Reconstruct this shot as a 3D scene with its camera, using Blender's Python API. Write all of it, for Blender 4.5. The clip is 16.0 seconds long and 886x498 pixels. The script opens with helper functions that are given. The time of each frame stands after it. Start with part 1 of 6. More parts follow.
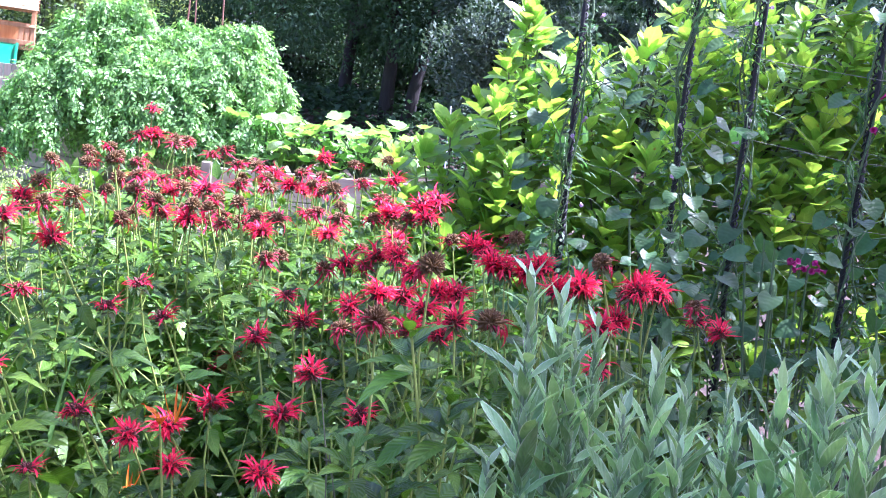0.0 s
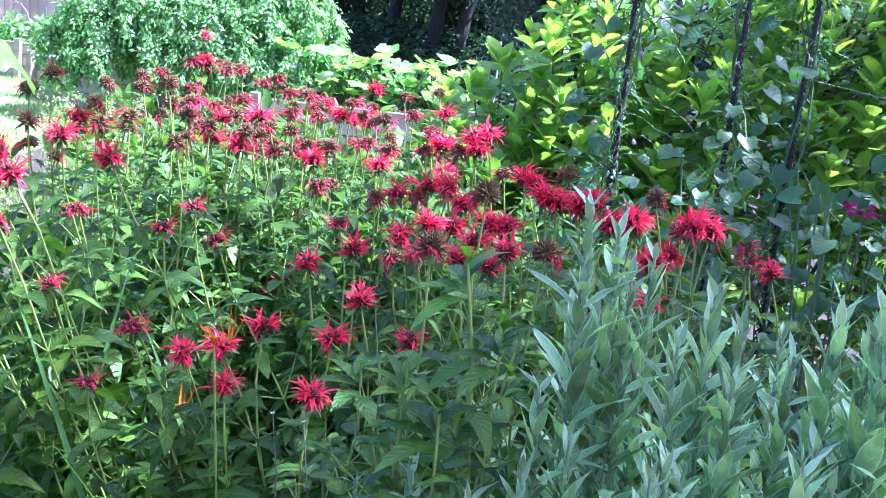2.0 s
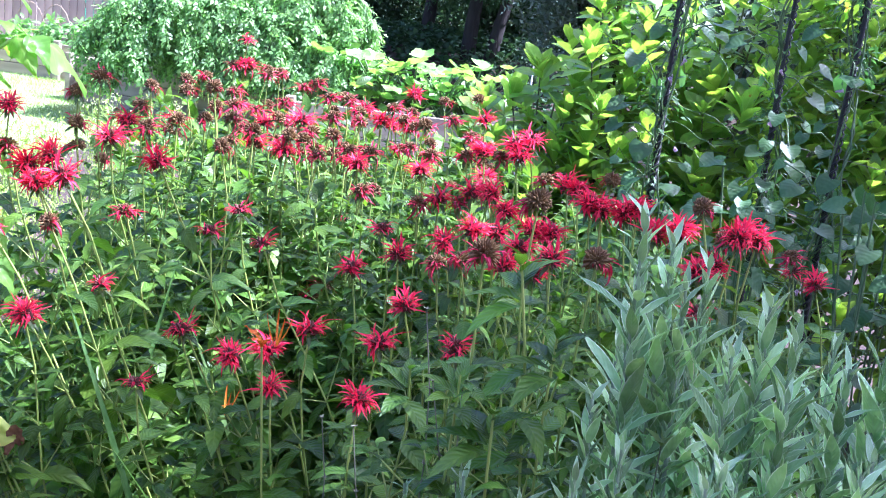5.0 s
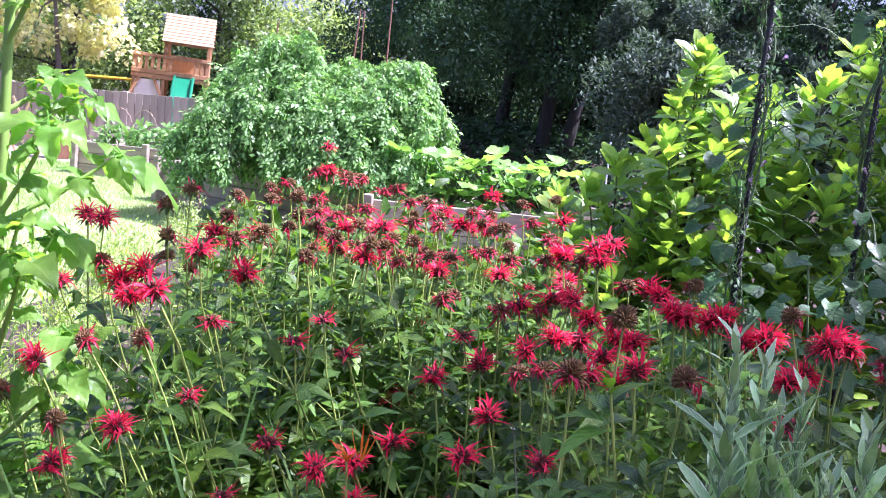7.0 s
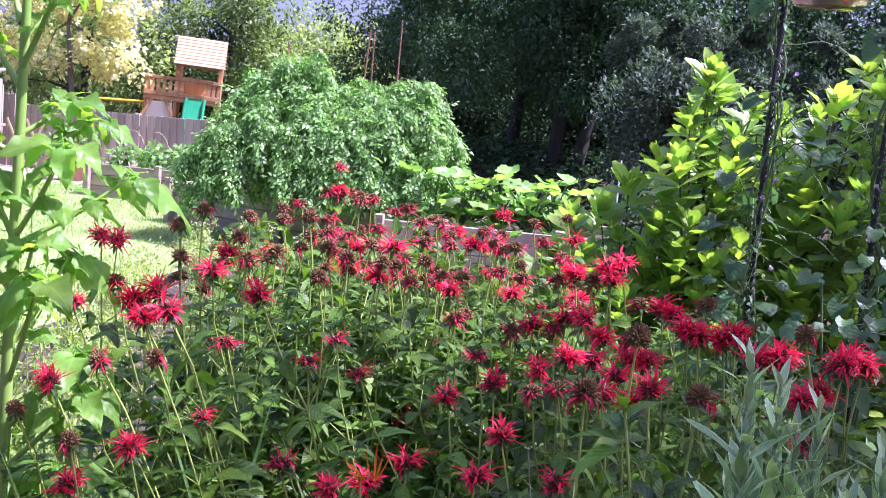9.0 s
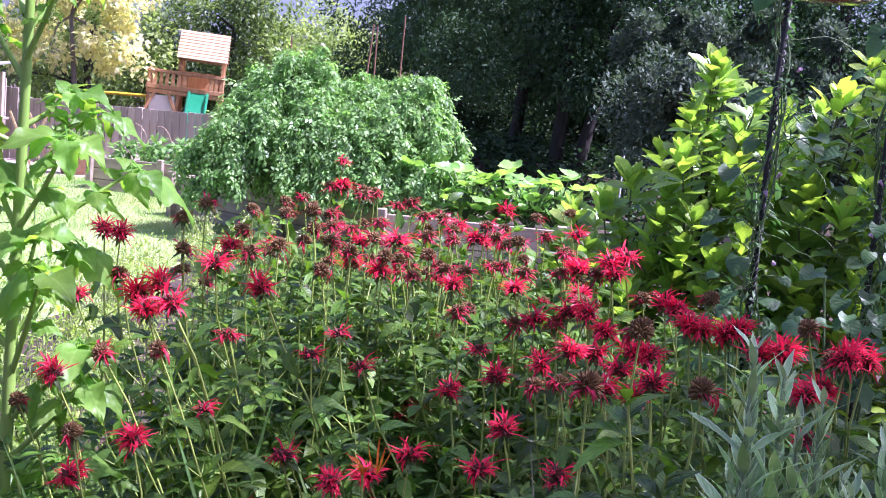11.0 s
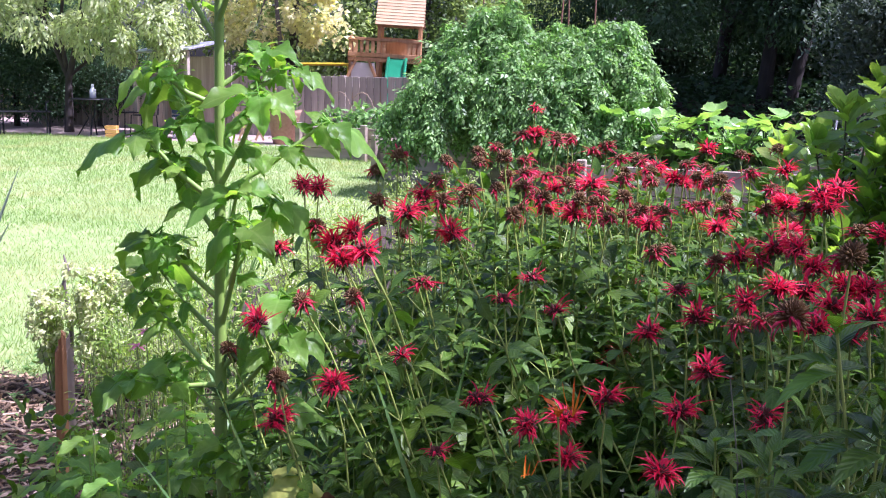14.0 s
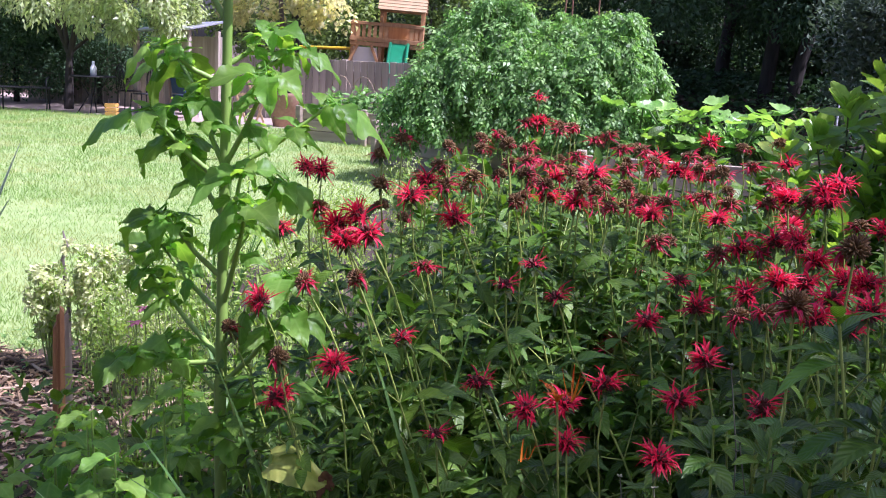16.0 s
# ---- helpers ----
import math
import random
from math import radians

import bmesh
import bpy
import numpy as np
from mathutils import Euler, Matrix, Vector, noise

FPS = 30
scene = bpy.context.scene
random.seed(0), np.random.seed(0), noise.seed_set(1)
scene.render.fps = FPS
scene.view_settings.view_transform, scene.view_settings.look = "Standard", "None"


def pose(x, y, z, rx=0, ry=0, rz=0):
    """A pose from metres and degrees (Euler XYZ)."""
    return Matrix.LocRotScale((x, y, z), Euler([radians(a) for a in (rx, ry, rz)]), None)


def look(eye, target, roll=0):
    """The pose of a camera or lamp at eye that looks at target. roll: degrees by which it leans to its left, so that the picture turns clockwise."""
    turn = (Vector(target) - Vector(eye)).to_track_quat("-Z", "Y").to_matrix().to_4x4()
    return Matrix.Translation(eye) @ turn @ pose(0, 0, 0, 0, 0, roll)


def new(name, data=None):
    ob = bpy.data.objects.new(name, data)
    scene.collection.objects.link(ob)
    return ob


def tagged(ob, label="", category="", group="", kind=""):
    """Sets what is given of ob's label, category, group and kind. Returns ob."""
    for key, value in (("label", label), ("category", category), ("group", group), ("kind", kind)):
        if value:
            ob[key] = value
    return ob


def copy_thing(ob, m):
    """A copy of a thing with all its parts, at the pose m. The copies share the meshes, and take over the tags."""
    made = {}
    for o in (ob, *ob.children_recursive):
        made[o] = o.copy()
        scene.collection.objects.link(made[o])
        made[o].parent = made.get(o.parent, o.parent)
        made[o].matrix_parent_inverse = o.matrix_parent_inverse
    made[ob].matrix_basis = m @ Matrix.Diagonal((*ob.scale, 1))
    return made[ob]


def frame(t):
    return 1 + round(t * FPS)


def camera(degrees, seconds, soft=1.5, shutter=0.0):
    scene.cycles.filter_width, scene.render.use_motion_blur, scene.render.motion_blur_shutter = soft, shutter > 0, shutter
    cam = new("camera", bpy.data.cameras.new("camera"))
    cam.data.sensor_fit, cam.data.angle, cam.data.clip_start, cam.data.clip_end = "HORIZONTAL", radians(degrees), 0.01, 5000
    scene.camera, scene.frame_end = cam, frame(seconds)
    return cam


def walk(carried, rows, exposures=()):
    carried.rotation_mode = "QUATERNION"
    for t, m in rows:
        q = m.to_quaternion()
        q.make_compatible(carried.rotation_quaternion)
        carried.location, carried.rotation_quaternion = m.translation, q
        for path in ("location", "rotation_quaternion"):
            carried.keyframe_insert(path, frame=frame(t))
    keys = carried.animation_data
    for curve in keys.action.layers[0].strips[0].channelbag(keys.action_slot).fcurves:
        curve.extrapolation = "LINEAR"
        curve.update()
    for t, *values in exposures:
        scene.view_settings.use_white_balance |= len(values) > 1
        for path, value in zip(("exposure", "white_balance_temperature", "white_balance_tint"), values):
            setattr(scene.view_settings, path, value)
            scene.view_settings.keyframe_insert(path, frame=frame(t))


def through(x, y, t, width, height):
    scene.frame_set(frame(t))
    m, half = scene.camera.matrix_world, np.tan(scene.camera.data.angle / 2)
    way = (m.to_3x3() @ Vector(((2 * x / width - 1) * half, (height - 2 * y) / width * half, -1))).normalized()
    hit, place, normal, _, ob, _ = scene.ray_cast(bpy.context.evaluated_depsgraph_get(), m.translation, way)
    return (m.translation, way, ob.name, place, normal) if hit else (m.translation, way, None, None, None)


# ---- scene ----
cam = camera(47.2, 16.0, soft=1.08)
# seconds, eye, yaw to the left, pitch up, lean to the left
PATH = [
    (0, 0.028, -0.0002, 1.4768, -0.147, -8.97, 5.226),
    (0.5, 0.0241, -0.0024, 1.473, 0.671, -10.523, 5.474),
    (1, 0.0188, -0.0061, 1.4705, 1.39, -11.785, 6.109),
    (1.5, 0.0148, -0.0102, 1.4704, 1.547, -12.185, 6.212),
    (2, 0.0159, -0.0029, 1.4649, 1.962, -12.727, 6.486),
    (2.5, 0.0145, -0.0077, 1.4664, 2.032, -12.901, 6.565),
    (3, 0.0122, -0.0053, 1.4637, 2.407, -13.213, 6.724),
    (5.3, -0.0104, -0.0098, 1.4673, 4.362, -12.398, 6.846),
    (5.5, -0.0124, -0.01, 1.473, 5.795, -11.749, 6.289),
    (6, -0.016, -0.0114, 1.4804, 6.893, -10.413, 5.887),
    (6.5, -0.0223, -0.0121, 1.4861, 8.213, -9.349, 5.551),
    (7, -0.0202, -0.0125, 1.4948, 8.594, -7.943, 5.38),
    (7.5, -0.0216, -0.0135, 1.4961, 9.361, -7.361, 5.122),
    (8, -0.0227, -0.0168, 1.4991, 9.36, -6.897, 5.001),
    (8.5, -0.0225, -0.0164, 1.4986, 9.404, -6.77, 4.907),
    (9, -0.0217, -0.0151, 1.4949, 9.318, -6.903, 4.948),
    (11.5, -0.0234, -0.0159, 1.4901, 9.567, -7.409, 5.288),
    (12, -0.044, -0.0226, 1.4819, 10.712, -8.706, 6.275),
    (12.5, -0.0476, -0.0196, 1.4751, 15.167, -10.102, 6.141),
    (13, -0.0166, 0.0052, 1.4648, 15.842, -11.46, 4.029),
    (13.5, -0.0075, 0.0205, 1.466, 16.13, -11.505, 3.177),
    (14, -0.0072, 0.0202, 1.4647, 20.89, -10.276, 1.022),
    (14.5, -0.0066, 0.0192, 1.4665, 21.55, -10.647, 0.758),
    (15, -0.0059, 0.0161, 1.467, 21.004, -10.214, 0.949),
    (15.5, -0.007, 0.0133, 1.4665, 20.735, -10.26, 1.28),
    (16, -0.0137, 0.009, 1.4606, 20.673, -10.993, 2.562),
]
EXPOSURE = [(0.0, 2.36, 4850, 44), (1.5, 2.34, 4550, 37), (3.2, 2.36, 4400, 34), (6.0, 2.08, 5000, 40), (7.5, 1.56, 5120, 48), (8.5, 1.5, 5150, 51), (12.0, 1.36, 5100, 52), (16.0, 0.82, 5200, 41)]
walk(cam, [(t, pose(x, y, z, 0, 0, yaw) @ pose(0, 0, 0, 90 + pitch, 0, 0) @ pose(0, 0, 0, 0, 0, roll)) for t, x, y, z, yaw, pitch, roll in PATH], EXPOSURE)

# ---- light: afternoon sun from ahead and to the right ----
SUN_AZ, SUN_EL = 84.0, 57.0
world = bpy.data.worlds.new("sky")
scene.world = world
world.use_nodes = True
wn = world.node_tree.nodes
sky = wn.new("ShaderNodeTexSky")
sky.sky_type, sky.sun_disc = "NISHITA", False
sky.dust_density, sky.ozone_density = 5.0, 0.3
sky.sun_elevation, sky.sun_rotation = radians(SUN_EL), radians(SUN_AZ)
world.node_tree.links.new(sky.outputs[0], wn["Background"].inputs[0])
wn["Background"].inputs[1].default_value = 0.092
to_sun = Vector((math.sin(radians(SUN_AZ)) * math.cos(radians(SUN_EL)), math.cos(radians(SUN_AZ)) * math.cos(radians(SUN_EL)), math.sin(radians(SUN_EL))))
lamp = bpy.data.lights.new("sun", "SUN")
lamp.energy, lamp.angle, lamp.color = 5.0, radians(0.53), (1.0, 0.93, 0.82)
new("sun", lamp).matrix_world = look(to_sun * 50, (0, 0, 0))

# ---- materials ----
def nodes_of(name):
    m = bpy.data.materials.new(name)
    m.use_nodes = True
    return m, m.node_tree.nodes, m.node_tree.links


def mixer(n, l, kind, fac, a, b):
    x = n.new("ShaderNodeMix")
    x.data_type, x.blend_type = "RGBA", kind
    for socket, value in ((x.inputs[0], fac), (x.inputs[6], a), (x.inputs[7], b)):
        if isinstance(value, (int, float)):
            socket.default_value = value
        elif isinstance(value, tuple):
            socket.default_value = (*value, 1)
        else:
            l.new(value, socket)
    return x.outputs[2]


def ramp(n, l, value, lo, hi):
    r = n.new("ShaderNodeMapRange")
    r.inputs[1].default_value, r.inputs[2].default_value = lo, hi
    l.new(value, r.inputs[0])
    return r.outputs[0]


def noise_at(n, l, scale, detail=3.0, stretch=None):
    c = n.new("ShaderNodeTexCoord")
    x = n.new("ShaderNodeTexNoise")
    x.inputs["Scale"].default_value, x.inputs["Detail"].default_value = scale, detail
    if stretch:
        m = n.new("ShaderNodeMapping")
        m.inputs["Scale"].default_value = stretch
        l.new(c.outputs["Object"], m.inputs[0])
        l.new(m.outputs[0], x.inputs[0])
    else:
        l.new(c.outputs["Object"], x.inputs[0])
    return x.outputs[0]


def maths(n, l, op, a, b=0.0):
    x = n.new("ShaderNodeMath")
    x.operation = op
    for socket, value in zip(x.inputs, (a, b)):
        if isinstance(value, (int, float)):
            socket.default_value = value
        else:
            l.new(value, socket)
    return x.outputs[0]


def leafy(name, a, b, vein, glow, rough=0.45, through=0.4, spread=0.35, veins=9.0, spot=None, rim=None, vein_mix=0.55, bump=0.35, patch=None, shine=0.35):
    """Leaf: two greens, lighter midrib and side veins on the leaf's own map, light shining through."""
    m, n, l = nodes_of(name)
    bsdf = n["Principled BSDF"]
    geo, info, uv = n.new("ShaderNodeNewGeometry"), n.new("ShaderNodeObjectInfo"), n.new("ShaderNodeUVMap")
    sep = n.new("ShaderNodeSeparateXYZ")
    l.new(uv.outputs[0], sep.inputs[0])
    chance = maths(n, l, "FRACT", maths(n, l, "ADD", geo.outputs["Random Per Island"], info.outputs["Random"]))
    grain = noise_at(n, l, 60, 4)
    col = mixer(n, l, "MIX", maths(n, l, "MULTIPLY", maths(n, l, "ADD", chance, ramp(n, l, grain, 0.3, 0.7)), 0.5), a, b)
    if patch:
        worn = maths(n, l, "MULTIPLY", ramp(n, l, noise_at(n, l, 1.3, 4), 0.45, 0.68), 0.75)
        col = mixer(n, l, "MIX", worn, col, patch)
    side = maths(n, l, "ABSOLUTE", maths(n, l, "SUBTRACT", sep.outputs[1], 0.5))
    mid = maths(n, l, "SUBTRACT", 1.0, ramp(n, l, side, 0.012, 0.05))
    wave = maths(n, l, "SINE", maths(n, l, "MULTIPLY", maths(n, l, "SUBTRACT", sep.outputs[0], maths(n, l, "MULTIPLY", side, 0.45)), veins * 6.283))
    rib = ramp(n, l, wave, 0.86, 1.0)
    lines = maths(n, l, "MAXIMUM", mid, maths(n, l, "MULTIPLY", rib, 0.5))
    col = mixer(n, l, "MIX", maths(n, l, "MULTIPLY", lines, vein_mix), col, vein)
    if rim:
        col = mixer(n, l, "MIX", ramp(n, l, side, 0.43, 0.49), col, rim)
    if spot:
        col = mixer(n, l, "MIX", maths(n, l, "MULTIPLY", ramp(n, l, noise_at(n, l, 35, 2), 0.66, 0.74), ramp(n, l, chance, 0.72, 0.8)), col, spot)
    hsv = n.new("ShaderNodeHueSaturation")
    l.new(col, hsv.inputs["Color"])
    l.new(maths(n, l, "ADD", 1.0 - spread / 2, maths(n, l, "MULTIPLY", chance, spread)), hsv.inputs["Value"])
    l.new(maths(n, l, "ADD", 0.488, maths(n, l, "MULTIPLY", maths(n, l, "FRACT", maths(n, l, "MULTIPLY", chance, 7.3)), 0.024)), hsv.inputs["Hue"])
    l.new(hsv.outputs[0], bsdf.inputs["Base Color"])
    bsdf.inputs["Roughness"].default_value = rough
    bsdf.inputs["Specular IOR Level"].default_value = shine
    bump_node = n.new("ShaderNodeBump")
    bump_node.inputs["Strength"].default_value, bump_node.inputs["Distance"].default_value = bump, 0.002
    l.new(maths(n, l, "ADD", maths(n, l, "MULTIPLY", wave, -0.35), maths(n, l, "MULTIPLY", grain, 0.8)), bump_node.inputs["Height"])
    l.new(bump_node.outputs[0], bsdf.inputs["Normal"])
    tr = n.new("ShaderNodeBsdfTranslucent")
    l.new(mixer(n, l, "MULTIPLY", 1.0, hsv.outputs[0], glow), tr.inputs[0])
    mix = n.new("ShaderNodeMixShader")
    mix.inputs[0].default_value = through
    l.new(bsdf.outputs[0], mix.inputs[1])
    l.new(tr.outputs[0], mix.inputs[2])
    l.new(mix.outputs[0], n["Material Output"].inputs[0])
    return m


def plain(name, a, b, scale=20.0, rough=0.7, stretch=None, bump=0.3, metal=0.0, dist=0.004, spread=0.25):
    """A surface of two tones in a noise of that scale, with relief, varied from piece to piece."""
    m, n, l = nodes_of(name)
    bsdf = n["Principled BSDF"]
    x = noise_at(n, l, scale, 5, stretch)
    y = noise_at(n, l, scale / 9, 3, stretch)
    col = mixer(n, l, "MIX", ramp(n, l, maths(n, l, "ADD", maths(n, l, "MULTIPLY", x, 0.6), maths(n, l, "MULTIPLY", y, 0.4)), 0.35, 0.65), a, b)
    geo, info, hsv = n.new("ShaderNodeNewGeometry"), n.new("ShaderNodeObjectInfo"), n.new("ShaderNodeHueSaturation")
    chance = maths(n, l, "FRACT", maths(n, l, "ADD", geo.outputs["Random Per Island"], info.outputs["Random"]))
    l.new(maths(n, l, "ADD", 1.0 - spread / 2, maths(n, l, "MULTIPLY", chance, spread)), hsv.inputs["Value"])
    l.new(col, hsv.inputs["Color"])
    l.new(hsv.outputs[0], bsdf.inputs["Base Color"])
    bsdf.inputs["Roughness"].default_value, bsdf.inputs["Metallic"].default_value = rough, metal
    bump_node = n.new("ShaderNodeBump")
    bump_node.inputs["Strength"].default_value, bump_node.inputs["Distance"].default_value = bump, dist
    l.new(x, bump_node.inputs["Height"])
    l.new(bump_node.outputs[0], bsdf.inputs["Normal"])
    return m


def petal_stuff(name, a, b, tip, through=0.35):
    """Petal: colour runs from the throat to the tip, thin enough to glow."""
    m, n, l = nodes_of(name)
    bsdf = n["Principled BSDF"]
    geo, info, uv = n.new("ShaderNodeNewGeometry"), n.new("ShaderNodeObjectInfo"), n.new("ShaderNodeUVMap")
    sep = n.new("ShaderNodeSeparateXYZ")
    l.new(uv.outputs[0], sep.inputs[0])
    chance = maths(n, l, "FRACT", maths(n, l, "ADD", geo.outputs["Random Per Island"], info.outputs["Random"]))
    col = mixer(n, l, "MIX", chance, a, b)
    col = mixer(n, l, "MIX", ramp(n, l, sep.outputs[0], 0.45, 1.0), col, tip)
    l.new(col, bsdf.inputs["Base Color"])
    bsdf.inputs["Roughness"].default_value = 0.5
    tr = n.new("ShaderNodeBsdfTranslucent")
    l.new(col, tr.inputs[0])
    mix = n.new("ShaderNodeMixShader")
    mix.inputs[0].default_value = through
    l.new(bsdf.outputs[0], mix.inputs[1])
    l.new(tr.outputs[0], mix.inputs[2])
    l.new(mix.outputs[0], n["Material Output"].inputs[0])
    return m


BALM_LEAF = leafy("bee_balm_leaf", (0.044, 0.108, 0.011), (0.115, 0.21, 0.02), (0.17, 0.28, 0.05), (1.7, 1.9, 0.35), rough=0.4, veins=8, bump=0.45, vein_mix=0.3, through=0.33, spread=0.8, shine=0.35)
BALM_STEM = plain("bee_balm_stem", (0.2, 0.29, 0.045), (0.34, 0.42, 0.08), 40, 0.45, bump=0.15)
BALM_PETAL = petal_stuff("bee_balm_petal", (0.78, 0.016, 0.055), (0.85, 0.032, 0.1), (0.76, 0.025, 0.055), 0.42)
BALM_OLD_PETAL = petal_stuff("faded_bee_balm_petal", (0.52, 0.014, 0.035), (0.68, 0.03, 0.1), (0.44, 0.018, 0.03), 0.4)
BALM_CALYX = plain("bee_balm_calyx", (0.1, 0.018, 0.016), (0.17, 0.055, 0.03), 90, 0.7)
BALM_SEED = plain("bee_balm_seedhead", (0.13, 0.06, 0.025), (0.27, 0.17, 0.05), 90, 0.8)
BRACT = leafy("bee_balm_bract", (0.06, 0.12, 0.03), (0.1, 0.13, 0.04), (0.14, 0.16, 0.08), (1.4, 1.3, 0.7))
# the near-white rims of both sage leaves paint in sky light along the edges
SAGE_LEAF = leafy("white_sage_leaf", (0.17, 0.35, 0.11), (0.5, 0.66, 0.36), (0.4, 0.52, 0.36), (1.2, 1.4, 0.5), rough=0.6, through=0.27, spread=0.95, rim=(0.85, 0.9, 0.8), vein_mix=0.3, bump=0.5)
SAGE_YOUNG = leafy("young_white_sage_leaf", (0.26, 0.42, 0.19), (0.47, 0.61, 0.36), (0.55, 0.65, 0.5), (1.2, 1.3, 0.7), rough=0.65, through=0.25, spread=0.6, rim=(0.88, 0.92, 0.84), vein_mix=0.25, bump=0.4)
SAGE_STEM = plain("white_sage_stem", (0.22, 0.31, 0.16), (0.33, 0.42, 0.25), 50, 0.8)
BUD = leafy("sage_bud", (0.27, 0.37, 0.12), (0.4, 0.5, 0.2), (0.5, 0.55, 0.3), (1.2, 1.3, 0.6), through=0.4, veins=3)
STALK = plain("dry_sage_stalk", (0.12, 0.13, 0.07), (0.2, 0.2, 0.12), 50, 0.8)
TALL_LEAF = leafy("tall_plant_leaf", (0.135, 0.275, 0.037), (0.225, 0.385, 0.065), (0.3, 0.44, 0.12), (1.9, 2.0, 0.4), rough=0.42, veins=5, through=0.54, spread=0.45, vein_mix=0.4)
TALL_STEM = plain("tall_plant_stem", (0.2, 0.35, 0.05), (0.31, 0.47, 0.09), 30, 0.5, (1, 1, 0.15), 0.25)
# a yellowing leaf's colour, lightened further to hold the sun patch on it
YELLOW_LEAF = leafy("yellowing_leaf", (0.42, 0.56, 0.08), (0.66, 0.68, 0.14), (0.36, 0.5, 0.1), (1.2, 1.2, 0.5), spot=(0.2, 0.09, 0.03), through=0.35, vein_mix=0.3, bump=0.3)
# three tones of one leaf: sunny young, outer, slightly darker inside
SHRUB_YOUNG_SUNNY = leafy("young_sunny_shrub_leaf", (0.22, 0.38, 0.05), (0.35, 0.48, 0.085), (0.44, 0.54, 0.16), (1.3, 1.5, 0.4), rough=0.33, through=0.5, spread=0.5, veins=7, spot=(0.3, 0.15, 0.02), bump=0.25, shine=0.5)
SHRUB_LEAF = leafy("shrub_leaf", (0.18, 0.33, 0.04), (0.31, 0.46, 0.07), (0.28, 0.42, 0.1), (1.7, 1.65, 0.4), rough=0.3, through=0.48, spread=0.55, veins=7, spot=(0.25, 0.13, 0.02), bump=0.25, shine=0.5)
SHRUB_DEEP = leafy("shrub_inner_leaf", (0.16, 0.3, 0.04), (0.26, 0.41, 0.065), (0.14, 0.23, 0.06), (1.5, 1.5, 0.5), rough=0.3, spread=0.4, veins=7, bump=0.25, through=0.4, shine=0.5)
VINE_LEAF = leafy("vine_leaf", (0.048, 0.115, 0.034), (0.09, 0.175, 0.054), (0.1, 0.17, 0.09), (1.3, 1.7, 0.8), rough=0.42, through=0.3, veins=5, vein_mix=0.1)
VINE_STEM = plain("vine_stem", (0.08, 0.14, 0.045), (0.14, 0.21, 0.075), 40, 0.6)
POLE = plain("dark_twisted_pole", (0.01, 0.011, 0.009), (0.024, 0.025, 0.02), 60, 0.55, (1, 1, 0.3), 0.6)
VIOLET = petal_stuff("violet_petal", (0.36, 0.01, 0.12), (0.44, 0.025, 0.16), (0.48, 0.05, 0.2))
PALE = petal_stuff("pale_mauve_petal", (0.5, 0.35, 0.48), (0.6, 0.42, 0.55), (0.7, 0.6, 0.68))
ORANGE = petal_stuff("daylily_petal", (0.75, 0.2, 0.005), (0.8, 0.28, 0.01), (0.72, 0.09, 0.005), 0.5)
TOMATO_LEAF = leafy("tomato_leaf", (0.1, 0.225, 0.05), (0.27, 0.44, 0.135), (0.2, 0.3, 0.1), (1.5, 1.8, 0.8), rough=0.45, through=0.34, spread=0.7, veins=4, shine=0.4)
SQUASH_LEAF = leafy("squash_leaf", (0.15, 0.32, 0.06), (0.3, 0.48, 0.13), (0.36, 0.5, 0.22), (1.5, 1.7, 0.5), rough=0.3, through=0.4, veins=3, shine=0.6, spread=0.6)
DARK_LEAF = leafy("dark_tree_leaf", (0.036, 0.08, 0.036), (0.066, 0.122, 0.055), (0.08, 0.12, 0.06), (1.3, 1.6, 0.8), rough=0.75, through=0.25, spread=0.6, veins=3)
GREY_LEAF = leafy("grey_tree_leaf", (0.065, 0.105, 0.065), (0.115, 0.165, 0.105), (0.2, 0.24, 0.19), (1.2, 1.3, 0.8), rough=0.7, through=0.22, veins=3)
FAR_LEAF = leafy("far_tree_leaf", (0.17, 0.25, 0.075), (0.3, 0.38, 0.14), (0.24, 0.32, 0.12), (1.6, 1.7, 0.8), rough=0.4, through=0.45, spread=0.6, veins=3)
MID_LEAF = leafy("mid_tree_leaf", (0.085, 0.14, 0.05), (0.17, 0.235, 0.09), (0.16, 0.22, 0.09), (1.6, 1.7, 0.7), rough=0.5, through=0.4, spread=0.7, veins=3)
GOLD_LEAF = leafy("golden_tree_leaf", (0.74, 0.73, 0.42), (0.88, 0.87, 0.56), (0.76, 0.76, 0.42), (1.15, 1.15, 0.7), rough=0.4, through=0.65, veins=3)
HERB_LEAF = leafy("pale_herb_leaf", (0.22, 0.36, 0.055), (0.38, 0.51, 0.12), (0.36, 0.42, 0.18), (1.4, 1.5, 0.5), rough=0.6, through=0.48, veins=3)
CREAM = petal_stuff("cream_floret", (0.52, 0.6, 0.22), (0.66, 0.7, 0.32), (0.72, 0.74, 0.4))
HERB_STEM = plain("pale_herb_stem", (0.2, 0.29, 0.08), (0.3, 0.38, 0.13), 40, 0.6)
BLADE = leafy("strap_leaf", (0.1, 0.21, 0.045), (0.17, 0.3, 0.075), (0.2, 0.31, 0.1), (1.5, 1.7, 0.7), rough=0.38, veins=1, through=0.38)
LAWN_TREE_LEAF = leafy("lawn_tree_leaf", (0.34, 0.42, 0.19), (0.5, 0.56, 0.31), (0.45, 0.5, 0.28), (1.3, 1.4, 0.7), rough=0.28, through=0.45, spread=0.5, veins=3)
TWIG = plain("green_twig", (0.1, 0.12, 0.05), (0.17, 0.17, 0.08), 30, 0.7)
